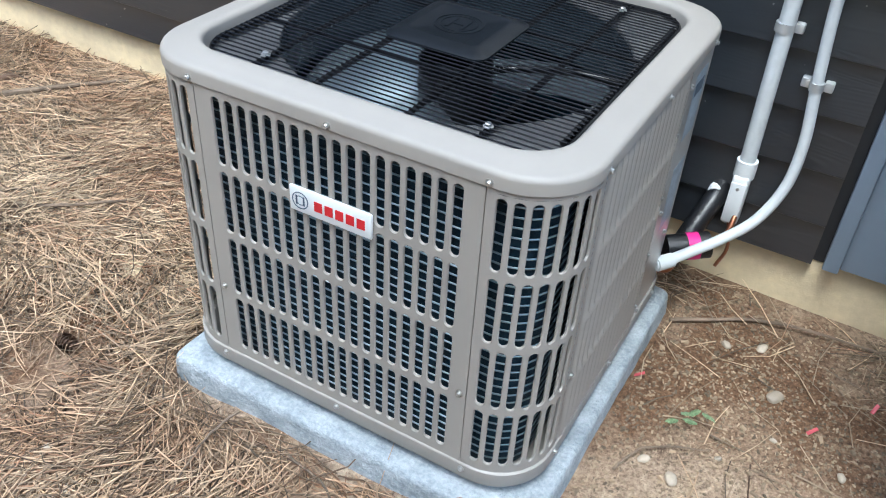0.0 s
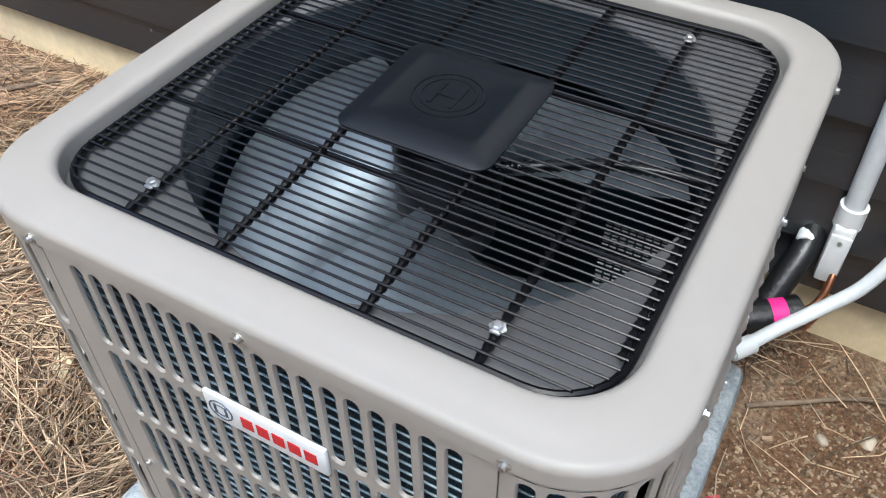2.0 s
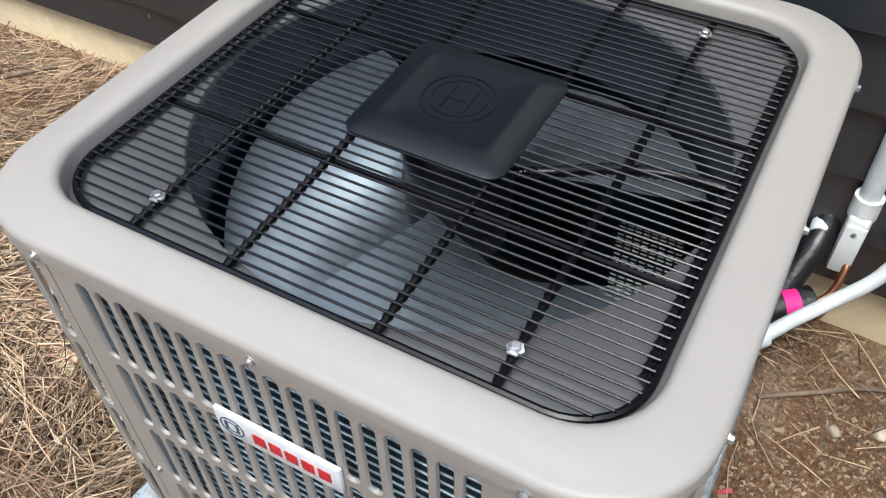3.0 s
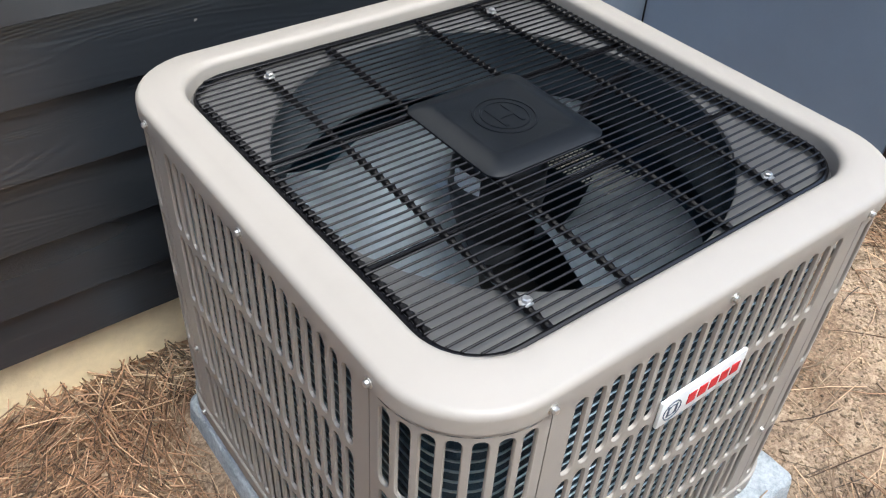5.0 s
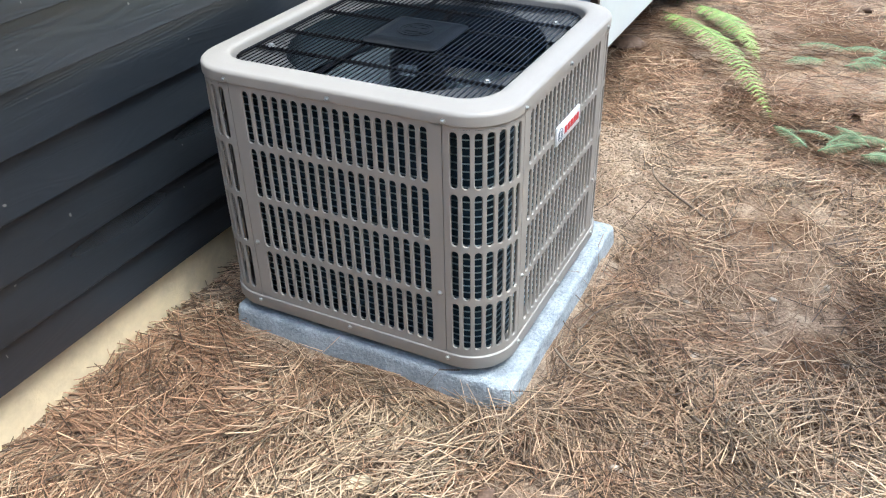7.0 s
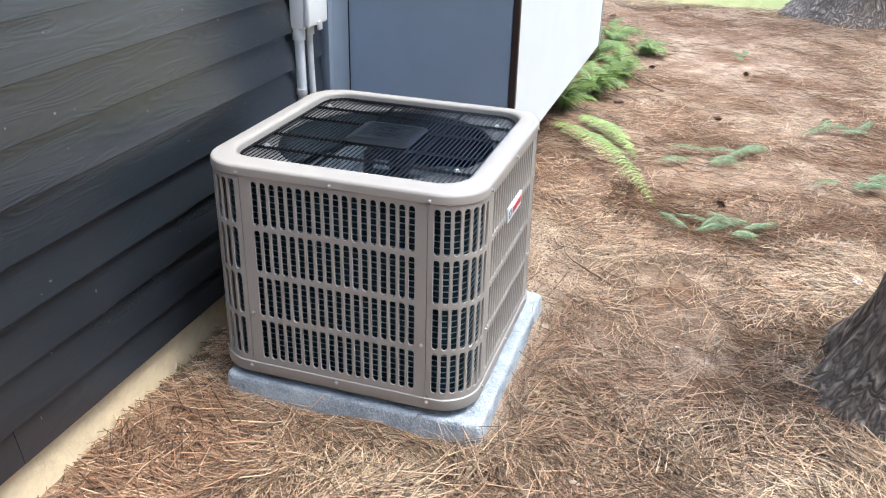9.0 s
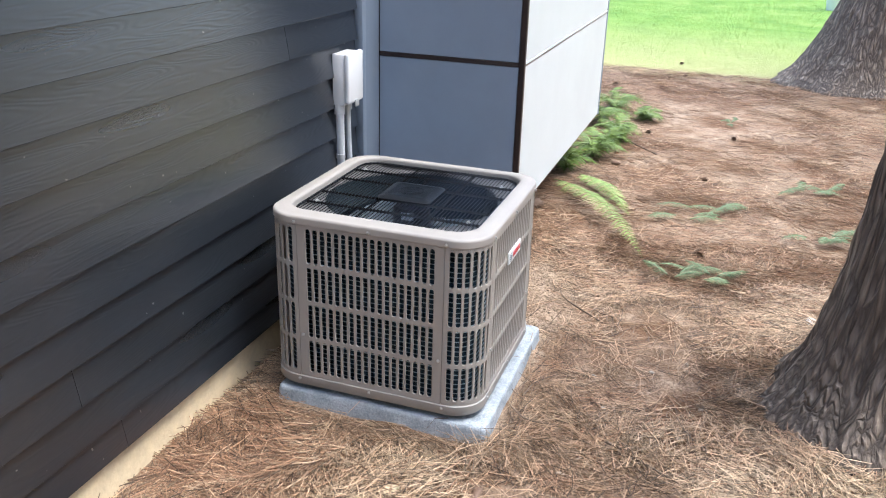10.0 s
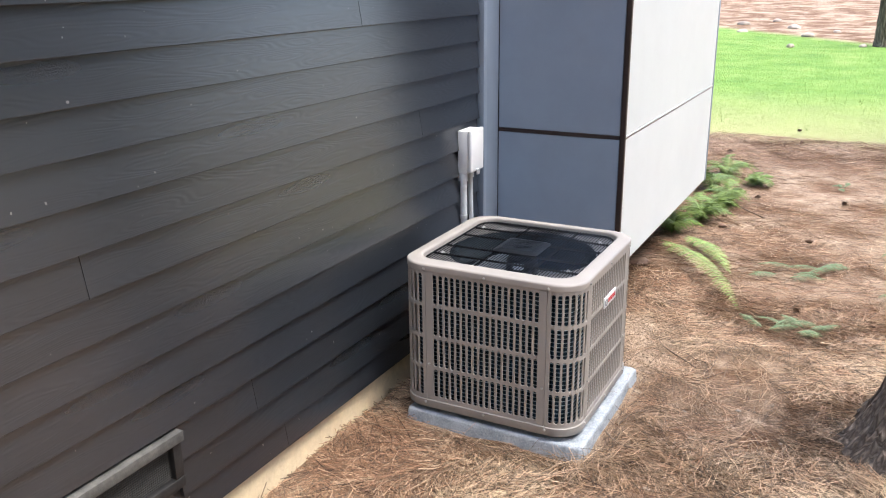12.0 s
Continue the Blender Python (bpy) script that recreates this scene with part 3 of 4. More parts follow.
    for i in range(n):
        y = -0.2945 + i * 0.589 / (n - 1)
        f = gh - gr
        ext = gh if abs(y) < f else f + math.sqrt(max(0, gr ** 2 - (abs(y) - f) ** 2))
        ext += 0.003
        part("grille_wire", tube([(-ext, y, gz - 0.006), (-ext + 0.004, y, gz + 0.0015), (ext - 0.004, y, gz + 0.0015), (ext, y, gz - 0.006)], 0.00150, 6), M_BLACK, unit)
    for x, y in ((-0.195, -0.265), (0.195, -0.265), (-0.195, 0.262), (0.195, 0.262)):
        bolt = part("grille_bolt", lathe([(0.0085, gz + 0.001), (0.0085, gz + 0.0025), (0.0052, gz + 0.003), (0.0052, gz + 0.0065), (0.004, gz + 0.0075), (0.0001, gz + 0.0075)], 6, (x, y)), M_SCREW, unit)
    # motor cover plate with a pressed ring emblem
    prof = [(0.090, 0.018, gz + 0.001), (0.0945, 0.020, gz + 0.0025), (0.0945, 0.020, gz + 0.005), (0.088, 0.016, gz + 0.0085), (0.070, 0.012, gz + 0.0135), (0.064, 0.010, gz + 0.0140), (0.062, 0.010, gz + 0.0132), (0.02, 0.005, gz + 0.0132)]
    rings = [rounded_ring(h, r, z, 6, 4) for h, r, z in prof]
    b = loft(rings)
    b.verts.ensure_lookup_table()
    b.faces.new(b.verts[-len(rings[-1]):])
    cover = part("motor_cover", b, M_COVER, unit, "square black plastic cover")
    b = lathe([(0.043, gz + 0.013), (0.0425, gz + 0.0146), (0.0395, gz + 0.0146), (0.039, gz + 0.013)], 48)
    lathe([(0.033, gz + 0.013), (0.0325, gz + 0.0144), (0.0305, gz + 0.0144), (0.030, gz + 0.013)], 48, bm=b)
    box(-0.016, -0.011, -0.022, 0.022, gz + 0.0128, gz + 0.0144, bm=b)
    box(0.011, 0.016, -0.022, 0.022, gz + 0.0128, gz + 0.0144, bm=b)
    box(-0.012, 0.012, -0.004, 0.004, gz + 0.0128, gz + 0.0143, bm=b)
    part("emblem", b, M_COVER, cover)
    # white badge with a ring mark and a red mark
    b = box(-0.0725, 0.0765, -HALF - 0.006, -HALF - 0.0002, 0.5035, 0.5475, 0.0022)
    badge = part("badge", b, M_WHITE, unit, "white badge with a grey ring and a red mark")
    b = bmesh.new()
    for r0, r1 in ((0.0150, 0.0134), (0.0085, 0.0072)):
        ring = [[(-0.052 + r * math.cos(a), -HALF - y, 0.5255 + r * math.sin(a)) for a in (i * math.tau / 32 for i in range(32))] for r, y in ((r0, 0.0058), (r0, 0.0066), (r1, 0.0066), (r1, 0.0058))]
        loft(ring, b)
    box(-0.0602, -0.0572, -HALF - 0.0066, -HALF - 0.0058, 0.5175, 0.5335, bm=b)
    box(-0.0468, -0.0438, -HALF - 0.0066, -HALF - 0.0058, 0.5175, 0.5335, bm=b)
    part("ring_mark", b, M_INK, badge)
    for i in range(5):
        x0 = -0.026 + i * 0.0192
        part("red_mark", box(x0, x0 + 0.0148, -HALF - 0.0068, -HALF - 0.0058, 0.5165, 0.5340, 0.0004, 1), M_RED, badge)
    # screws
    sm = screw_mesh()
    spots = []
    for k in range(4):
        for s in (-0.255, 0.0, 0.255):
            spots += [(k * SIDE + s, 0.6685, 0.0035), (k * SIDE + s, 0.101, 0.003)]
        spots += [(k * SIDE - 0.238, 0.27, 0.0), (k * SIDE + 0.238, 0.27, 0.0)]
    spots += [(SIDE + 0.13, z, 0.0) for z in (0.15, 0.28, 0.41, 0.54)] + [(SIDE + 0.16, z, 0.0) for z in (0.12, 0.36, 0.62)]
    for s, z, out in spots:
        p, q = on_cabinet(s, z, -out), on_cabinet(s, z, -out - 0.01)
        o = new("screw", sm)
        o.parent = unit
        o.matrix_local = Matrix.Translation(p) @ (q - p).to_track_quat("Z", "Y").to_matrix().to_4x4()
    return unit


# ---- ground: one sheet, finer near the house ----
def ground_height(x, y):
    """Uneven soil, heaped a little against the slab."""
    out = max(abs(x - 0.012) - 0.387, abs(y + 0.030) - 0.375, 0.0)
    heap = 0.020 * math.exp(-(out / 0.09) ** 2) * (0.55 + 0.8 * noise.noise((x * 5, y * 5, 12))) if x < 0.3 else 0.0
    return heap + 0.012 * noise.noise((x * 1.1, y * 1.1, 0)) + 0.008 * noise.noise((x * 3.7, y * 3.7, 4)) + 0.004 * noise.noise((x * 11, y * 11, 9)) - 0.004


def build_ground():
    def axis(*spans):
        out = []
        for a, b, n in spans:
            out += list(np.linspace(a, b, n, endpoint=False))
        return out + [spans[-1][1]]

    xs = axis((-120, -20, 10), (-20, -4, 16), (-4, 3, 200), (3, 8, 70), (8, 30, 50), (30, 160, 14))
    ys = axis((-120, -20, 10), (-20, -4, 16), (-4, -2, 40), (-2, 0.7, 90), (0.7, 6, 30), (6, 20, 14), (20, 120, 10))
    bm = bmesh.new()
    g = [[bm.verts.new((x, y, ground_height(x, y) if -5 < x < 12 and -5 < y < 6 else -0.004 + (0.12 * max(0, x - 15) ** 0.9 * 0.2 if x > 15 else 0))) for y in ys] for x in xs]
    for A, B in zip(g, g[1:]):
        for i in range(len(ys) - 1):
            bm.faces.new((A[i], B[i], B[i + 1], A[i + 1]))
    return solid("ground", bm, M_GROUND, "brown soil with needle litter and a strip of lawn", "ground", kind="structure", smooth=180)


def build_pad():
    bm = bmesh.new()
    rings = []
    for h, z in ((0.405, -0.02), (0.400, 0.040), (0.398, 0.050), (0.392, 0.0555), (0.380, 0.056)):
        ring = rounded_ring(h, 0.018, z, 5, 40)
        rings.append([(x * 0.968 + 0.012 + 0.002 * noise.noise((x * 22, y * 22, z * 30)), y * 0.936 - 0.0300 + 0.002 * noise.noise((x * 22, y * 22, z * 30 + 9)), z + 0.0012 * noise.noise((x * 35, y * 35, z * 30 + 4))) for x, y, z in ring])
    loft(rings, bm)
    bm.verts.ensure_lookup_table()
    bm.faces.new(bm.verts[-len(rings[-1]):])
    return solid("equipment_pad", bm, M_PAD, "rough light blue-grey slab lying on the soil under the unit", "slab", smooth=50)


# ---- house: foundation, lap siding, bay ----
WALL_Y, LAP0, LAP = 0.520, 0.1170, 0.1207


def build_house():
    wall = solid("wall_south", box(-7.0, 4.2, WALL_Y + 0.004, WALL_Y + 0.22, 0.136, 3.05), M_DARK, "house wall clad in charcoal lap boards", "wall", kind="structure")
    solid("foundation", box(-7.0, 4.2, 0.528, 0.75, -0.3, 0.134, 0.004), M_FDN, "yellowish concrete foundation below the siding", "foundation", kind="structure")
    joints = {0: (-3.4, -0.95), 1: (-1.862, -1.458), 2: (-1.862, -1.458, -1.098), 3: (-2.4,), 4: (-2.6,), 5: (-2.2,), 6: (-3.1,), 7: (-1.69, ), 8: (0.08, -2.9), 9: (-1.95,), 10: (-3.3,), 11: (-2.7,), 12: (-0.363, -3.6), 13: (-2.0,), 14: (-0.8, -3.4)}
    cache = {}
    for k in range(24):
        cuts = [-7.0, *sorted(joints.get(k, (-1.2 - (k * 0.73) % 2.5,))), 0.650]
        for a, b in zip(cuts, cuts[1:]):
            if k in (1, 2) and a == -1.862:
                continue
            w = round(b - a - 0.002, 3)
            if w not in cache:
                n = max(2, int(w / 0.12))
                bm = bmesh.new()
                rows = []
                for i in range(n + 1):
                    x = w * i / n
                    wob = 0.0016 * noise.noise((x * 2.1 + w * 7, 3.1, 0))
                    rows.append([bm.verts.new(p) for p in ((x, 0.004, wob), (x, -0.0205, wob), (x, -0.0220, 0.0015 + wob), (x, -0.0015, LAP + 0.012), (x, 0.0035, LAP + 0.012))])
                for A, B in zip(rows, rows[1:]):
                    for j in range(5):
                        bm.faces.new((A[j], A[(j + 1) % 5], B[(j + 1) % 5], B[j]))
                bm.faces.new(rows[0][::-1])
                bm.faces.new(rows[-1])
                bmesh.ops.recalc_face_normals(bm, faces=bm.faces)
                cache[w] = finish(bm, "siding_board", M_SIDING, 25)
            o = new("siding_board", cache[w])
            o.parent = wall
            o.location = (a + 0.001, WALL_Y - 0.001, LAP0 + k * LAP if k else 0.138)
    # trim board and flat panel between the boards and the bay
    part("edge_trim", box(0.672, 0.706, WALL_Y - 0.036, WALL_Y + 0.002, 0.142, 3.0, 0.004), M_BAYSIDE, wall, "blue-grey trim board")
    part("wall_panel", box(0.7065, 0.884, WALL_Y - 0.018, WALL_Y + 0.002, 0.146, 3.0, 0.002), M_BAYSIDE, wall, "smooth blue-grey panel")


BX0, BX1, BY0, BZ0, BZ1 = 0.885, 3.09, -0.152, 0.325, 3.02


def build_bay():
    bay = thing("bay_wall", "projecting wall bay with blue-grey side and white front panels", "wall", kind="structure")
    part("core", box(BX0 + 0.012, BX1 - 0.012, BY0 + 0.012, WALL_Y, BZ0 + 0.012, BZ1), M_DARK, bay)
    seam = 0.991
    # side panels, facing -x
    for z0, z1 in ((BZ0, seam - 0.010), (seam + 0.010, BZ1)):
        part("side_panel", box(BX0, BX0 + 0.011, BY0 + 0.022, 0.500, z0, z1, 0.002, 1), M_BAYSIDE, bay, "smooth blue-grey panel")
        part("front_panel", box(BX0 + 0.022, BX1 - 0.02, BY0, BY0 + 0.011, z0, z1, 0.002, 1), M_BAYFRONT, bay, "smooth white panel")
    for dz in (-0.0065, 0.0025):
        part("seam_channel", box(BX0 - 0.001, BX0 + 0.0115, BY0 + 0.022, 0.499, seam + dz - 0.003, seam + dz + 0.006, 0.001, 1), M_SEAM, bay)
        part("seam_channel", box(BX0 + 0.022, BX1 - 0.02, BY0 + (-0.001 if dz < 0 else -0.003), BY0 + 0.0115, seam + dz - 0.003, seam + dz + (0.001 if dz < 0 else 0.006), 0.001, 1), M_SEAMF if dz < 0 else M_BAYFRONT, bay)
    b = box(BX0 - 0.004, BX0 + 0.0205, BY0 - 0.004, BY0 + 0.0205, BZ0 - 0.006, BZ1, 0.002)
    part("corner_trim", b, M_SEAM, bay, "dark brown metal corner trim")
    part("corner_trim", box(BX1 - 0.0195, BX1 + 0.004, BY0 - 0.004, BY0 + 0.0205, BZ0 - 0.006, BZ1, 0.002), M_BAYSIDE, bay)
    part("soffit", box(BX0 + 0.001, BX1, BY0 + 0.001, WALL_Y, BZ0 - 0.001, BZ0 + 0.0115), M_SEAM, bay)


def build_vent():
    v = thing("foundation_vent", "dark louvre-less wall vent with wire screen in a weathered frame", "vent")
    x0, x1, z0, z1, y = -1.860, -1.460, 0.290, 0.470, WALL_Y - 0.014
    # dark sheet painted in for the shaded hole behind the screen
    part("backing", box(x0, x1, y + 0.012, y + 0.0135, z0, z1), M_DARK, v)
    part("frame_top", box(x0 - 0.02, x1 + 0.008, y - 0.030, y + 0.012, z1 - 0.034, z1, 0.003), M_HOOD, v, "weathered hood strip")
    part("frame_bottom", box(x0 - 0.02, x1 + 0.008, y - 0.018, y + 0.012, z0 - 0.01, z0 + 0.024, 0.003), M_ALU, v)
    for a in (x0 - 0.02, x1 - 0.026):
        part("frame_side", box(a, a + 0.034, y - 0.016, y + 0.012, z0 + 0.0245, z1 - 0.0345, 0.003), M_ALU, v)
    b = bmesh.new()
    for i in range(46):
        x = x0 + 0.016 + i * 0.0078
        box(x, x + 0.0014, y + 0.003, y + 0.0044, z0 + 0.024, z1 - 0.034, bm=b)
    for i in range(16):
        z = z0 + 0.027 + i * 0.0075
        box(x0 + 0.014, x1 - 0.026, y + 0.0018, y + 0.003, z, z + 0.0014, bm=b)
    part("screen", b, M_HOOD, v, "fine wire screen")


# ---- conduits, box and pipes behind the unit ----
def build_services():
    bx = thing("disconnect_box", "pale grey electrical disconnect box mounted on the siding", "electrical box")
    x0, x1, y0, z0, z1 = 0.426, 0.556, 0.432, 0.852, 1.055
    part("body", box(x0, x1, y0 + 0.022, 0.506, z0, z1, 0.006), M_WHITE, bx)
    part("cover", box(x0 - 0.004, x1 + 0.004, y0, y0 + 0.0215, z0 + 0.008, z1 + 0.004, 0.008, 3), M_WHITE, bx, "domed grey cover")
    part("hasp", box(x0 + 0.05, x1 - 0.05, y0 - 0.006, y0 + 0.001, z0 - 0.008, z0 + 0.02, 0.002), M_STEEL, bx)
    y = 0.486
    c1 = thing("rigid_conduit", "straight grey plastic conduit strapped to the siding", "conduit")
    part("pipe", tube([(0.448, y, 0.856), (0.459, y, 0.30)], 0.0165, 18), M_PVC, c1)
    part("coupling", tube([(0.448, y, 0.858), (0.448, y, 0.815)], 0.022, 18), M_PVC, c1)
    b = box(0.441, 0.477, y - 0.026, y + 0.014, 0.190, 0.315, 0.010, 3)
    elbow = part("access_elbow", b, M_WHITE, c1, "white access fitting")
    part("collar", tube([(0.4585, y, 0.345), (0.459, y, 0.305)], 0.0225, 18), M_WHITE, c1)
    part("gasket_cover", box(0.4425, 0.4755, y - 0.031, y - 0.0255, 0.200, 0.300, 0.0022), M_WHITE, elbow)
    part("cover_screw", lathe([(0.0001, 0), (0.004, 0), (0.004, 0.002), (0.0001, 0.003)], 8), M_SCREW, elbow).matrix_local = pose(0.459, y - 0.031, 0.287, 90)
    strap(c1, 0.450, y, 0.640, 0.0165, 1)
    c2 = thing("flexible_conduit", "grey flexible conduit curving from the box to the unit", "conduit")
    pts = spline([(0.522, y, 0.856), (0.526, y, 0.70), (0.540, y - 0.001, 0.54), (0.553, y - 0.005, 0.42), (0.548, y - 0.02, 0.32), (0.515, 0.425, 0.245), (0.465, 0.385, 0.200), (0.42, 0.335, 0.180), (0.385, 0.285, 0.172), (0.366, 0.258, 0.170)], 8)
    part("pipe", tube(pts, 0.0118, 14), M_PVC, c2)
    part("coupling", tube([(0.522, y, 0.858), (0.522, y, 0.82)], 0.018, 16), M_PVC, c2)
    part("connector", tube([(0.392, 0.292, 0.1725), (0.368, 0.261, 0.170)], 0.016, 12), M_PVC, c2)
    strap(c2, 0.540, y, 0.540, 0.0118, 2)
    pipes = thing("refrigerant_lines", "black wrapped pipe and bare copper pipe with pink tape", "pipe")
    part("wrapped_pipe", tube(spline([(0.42, 0.52, 0.255), (0.415, 0.475, 0.235), (0.40, 0.43, 0.195), (0.385, 0.385, 0.150), (0.375, 0.35, 0.128)], 7), 0.0235, 14), M_RUBBER, pipes, "black wrapped pipe")
    part("filter_drier", tube([(0.358, 0.345, 0.155), (0.362, 0.348, 0.155), (0.44, 0.402, 0.165), (0.444, 0.405, 0.165)], [0.018, 0.03, 0.03, 0.018], 18), M_RUBBER, pipes, "black cylinder")
    part("tape", tube([(0.398, 0.373, 0.160), (0.420, 0.388, 0.1625)], 0.0308, 18, caps=False), M_PINK, pipes, "pink tape band")
    part("copper_pipe", tube(spline([(0.435, 0.40, 0.160), (0.462, 0.425, 0.175), (0.470, 0.455, 0.215), (0.462, 0.49, 0.24)], 7), 0.0062, 10), M_COPPER, pipes, "bare copper pipe")
    part("copper_pipe", tube(spline([(0.345, 0.315, 0.118), (0.375, 0.335, 0.112), (0.385, 0.345, 0.125)], 6), 0.0095, 10), M_COPPER, pipes, "bare copper pipe")
    part("thin_cable", tube(spline([(0.46, 0.462, 0.20), (0.475, 0.45, 0.14), (0.462, 0.44, 0.09)], 7), 0.004, 8), M_COPPER, pipes)
    cap = thing("wall_sleeve_cap", "round white plug on the siding above the pipes", "cap")
    disc = part("disc", lathe([(0.0001, 0), (0.0135, 0), (0.0165, 0.004), (0.0165, 0.035)], 24), M_WHITE, cap)
    disc.matrix_local = pose(0.412, 0.474, 0.250, -90)
    part("flange", lathe([(0.0166, 0.028), (0.021, 0.028), (0.021, 0.033), (0.0166, 0.033)], 24), M_WHITE, cap).matrix_local = pose(0.412, 0.474, 0.250, -90)


def strap(owner, x, y, z, r, ears):
    b = tube([(x, y, z - 0.009), (x, y, z + 0.009)], r + 0.0022, 18)
    s = part("pipe_strap", b, M_STEEL, owner, "zinc pipe strap")
    for side in ((1,), (1, -1))[ears - 1]:
        a, c = sorted((x + side * (r + 0.001), x + side * (r + 0.019)))
        part("strap_ear", box(a, c, y + 0.004, y + 0.024, z - 0.010, z + 0.010, 0.003), M_STEEL, s)


# ---- trees ----
def build_trunk(name, cx, cy, lean, base_r, mid_r, height, seed, label):
    bm = bmesh.new()
    rings = []
    zs = [-0.15 + 0.02 * i for i in range(70)] + [1.25 + 0.12 * i for i in range(int((height - 1.25) / 0.12))]
    sides = 150
    for z in zs:
        h = max(0, z)
        r0 = mid_r * (1 - 0.05 * h) + (base_r - mid_r) * math.exp(-h / 0.24)
        ring = []
        for k in range(sides):
            a = k * math.tau / sides
            lobe = 0.5 + 0.5 * math.sin(5 * a + seed) * math.sin(2 * a + seed * 2)
            r = r0 * (1 + 0.22 * math.exp(-h / 0.20) * (lobe - 0.4))
            ca, sa = math.cos(a), math.sin(a)
            q = (ca * 3.6 + seed, sa * 3.6, z * 1.1)
            ridge = 1 - abs(noise.noise((q[0] * 2.2, q[1] * 2.2, q[2] * 1.3))) * 2
            fine = noise.noise((ca * 22 + seed, sa * 22, z * 7))
            r += 0.022 * ridge + 0.010 * fine + 0.006 * noise.noise((ca * 45, sa * 45, z * 14 + seed))
            ring.append((cx + lean[0] * h + r * ca, cy + lean[1] * h + r * sa, z))
        rings.append(ring)
    loft(rings, bm)
    tree = thing(name, label, "tree")
    part("trunk", bm, M_BARK, tree, smooth=60)
    return tree


# ---- litter ----
def strips(points, widths):
    """Thin three-sided stalks through (N, K, 3) points as one mesh."""
    n, k, _ = points.shape
    d = points[:, -1] - points[:, 0]
    side = np.cross(d, (0, 0, 1.0))
    side /= np.linalg.norm(side, axis=1)[:, None] + 1e-9
    up = np.tile((0, 0, 1.0), (n, 1))
    offs = np.stack([side, -side * 0.6 + up * 0.8, -side * 0.6 - up * 0.5], 1)
    taper = np.linspace(1, 0.55, k)
    v = points[:, :, None, :] + offs[:, None] * (widths[:, None, None, None] * taper[None, :, None, None])
    verts = v.reshape(-1, 3)
    faces = []
    base = np.arange(n)[:, None] * (k * 3)
    for s in range(k - 1):
        for j in range(3):
            a, b = s * 3 + j, s * 3 + (j + 1) % 3
            faces.append(np.concatenate([base + a, base + b, base + b + 3, base + a + 3], 1))
    faces = np.concatenate(faces)
    me = bpy.data.meshes.new("strips")
    me.vertices.add(len(verts))
    me.vertices.foreach_set("co", verts.astype(np.float32).ravel())
    me.loops.add(faces.size)
    me.loops.foreach_set("vertex_index", faces.astype(np.int32).ravel())
    me.polygons.add(len(faces))
    me.polygons.foreach_set("loop_start", np.arange(0, faces.size, 4, dtype=np.int32))
    me.update(calc_edges=True)
    return me


def bare(x, y):
    """How bare of straw the soil is, 0 to 1."""
    b = 0.0
    for cx, cy, rx, ry in ((0.74, -0.02, 0.72, 0.85), (0.66, 0.30, 0.50, 0.45), (0.62, -0.85, 0.55, 0.40), (0.2, -0.95, 0.28, 0.2), (-0.62, -0.55, 0.16, 0.14), (0.35, -0.62, 0.30, 0.14), (4.5, -0.9, 1.6, 0.7)):
        b = max(b, 1.25 - math.hypot((x - cx) / rx, (y - cy) / ry) * 0.9)
    return max(0.0, min(1.0, b + 0.32 * noise.noise((x * 2.5, y * 2.5, 7))))


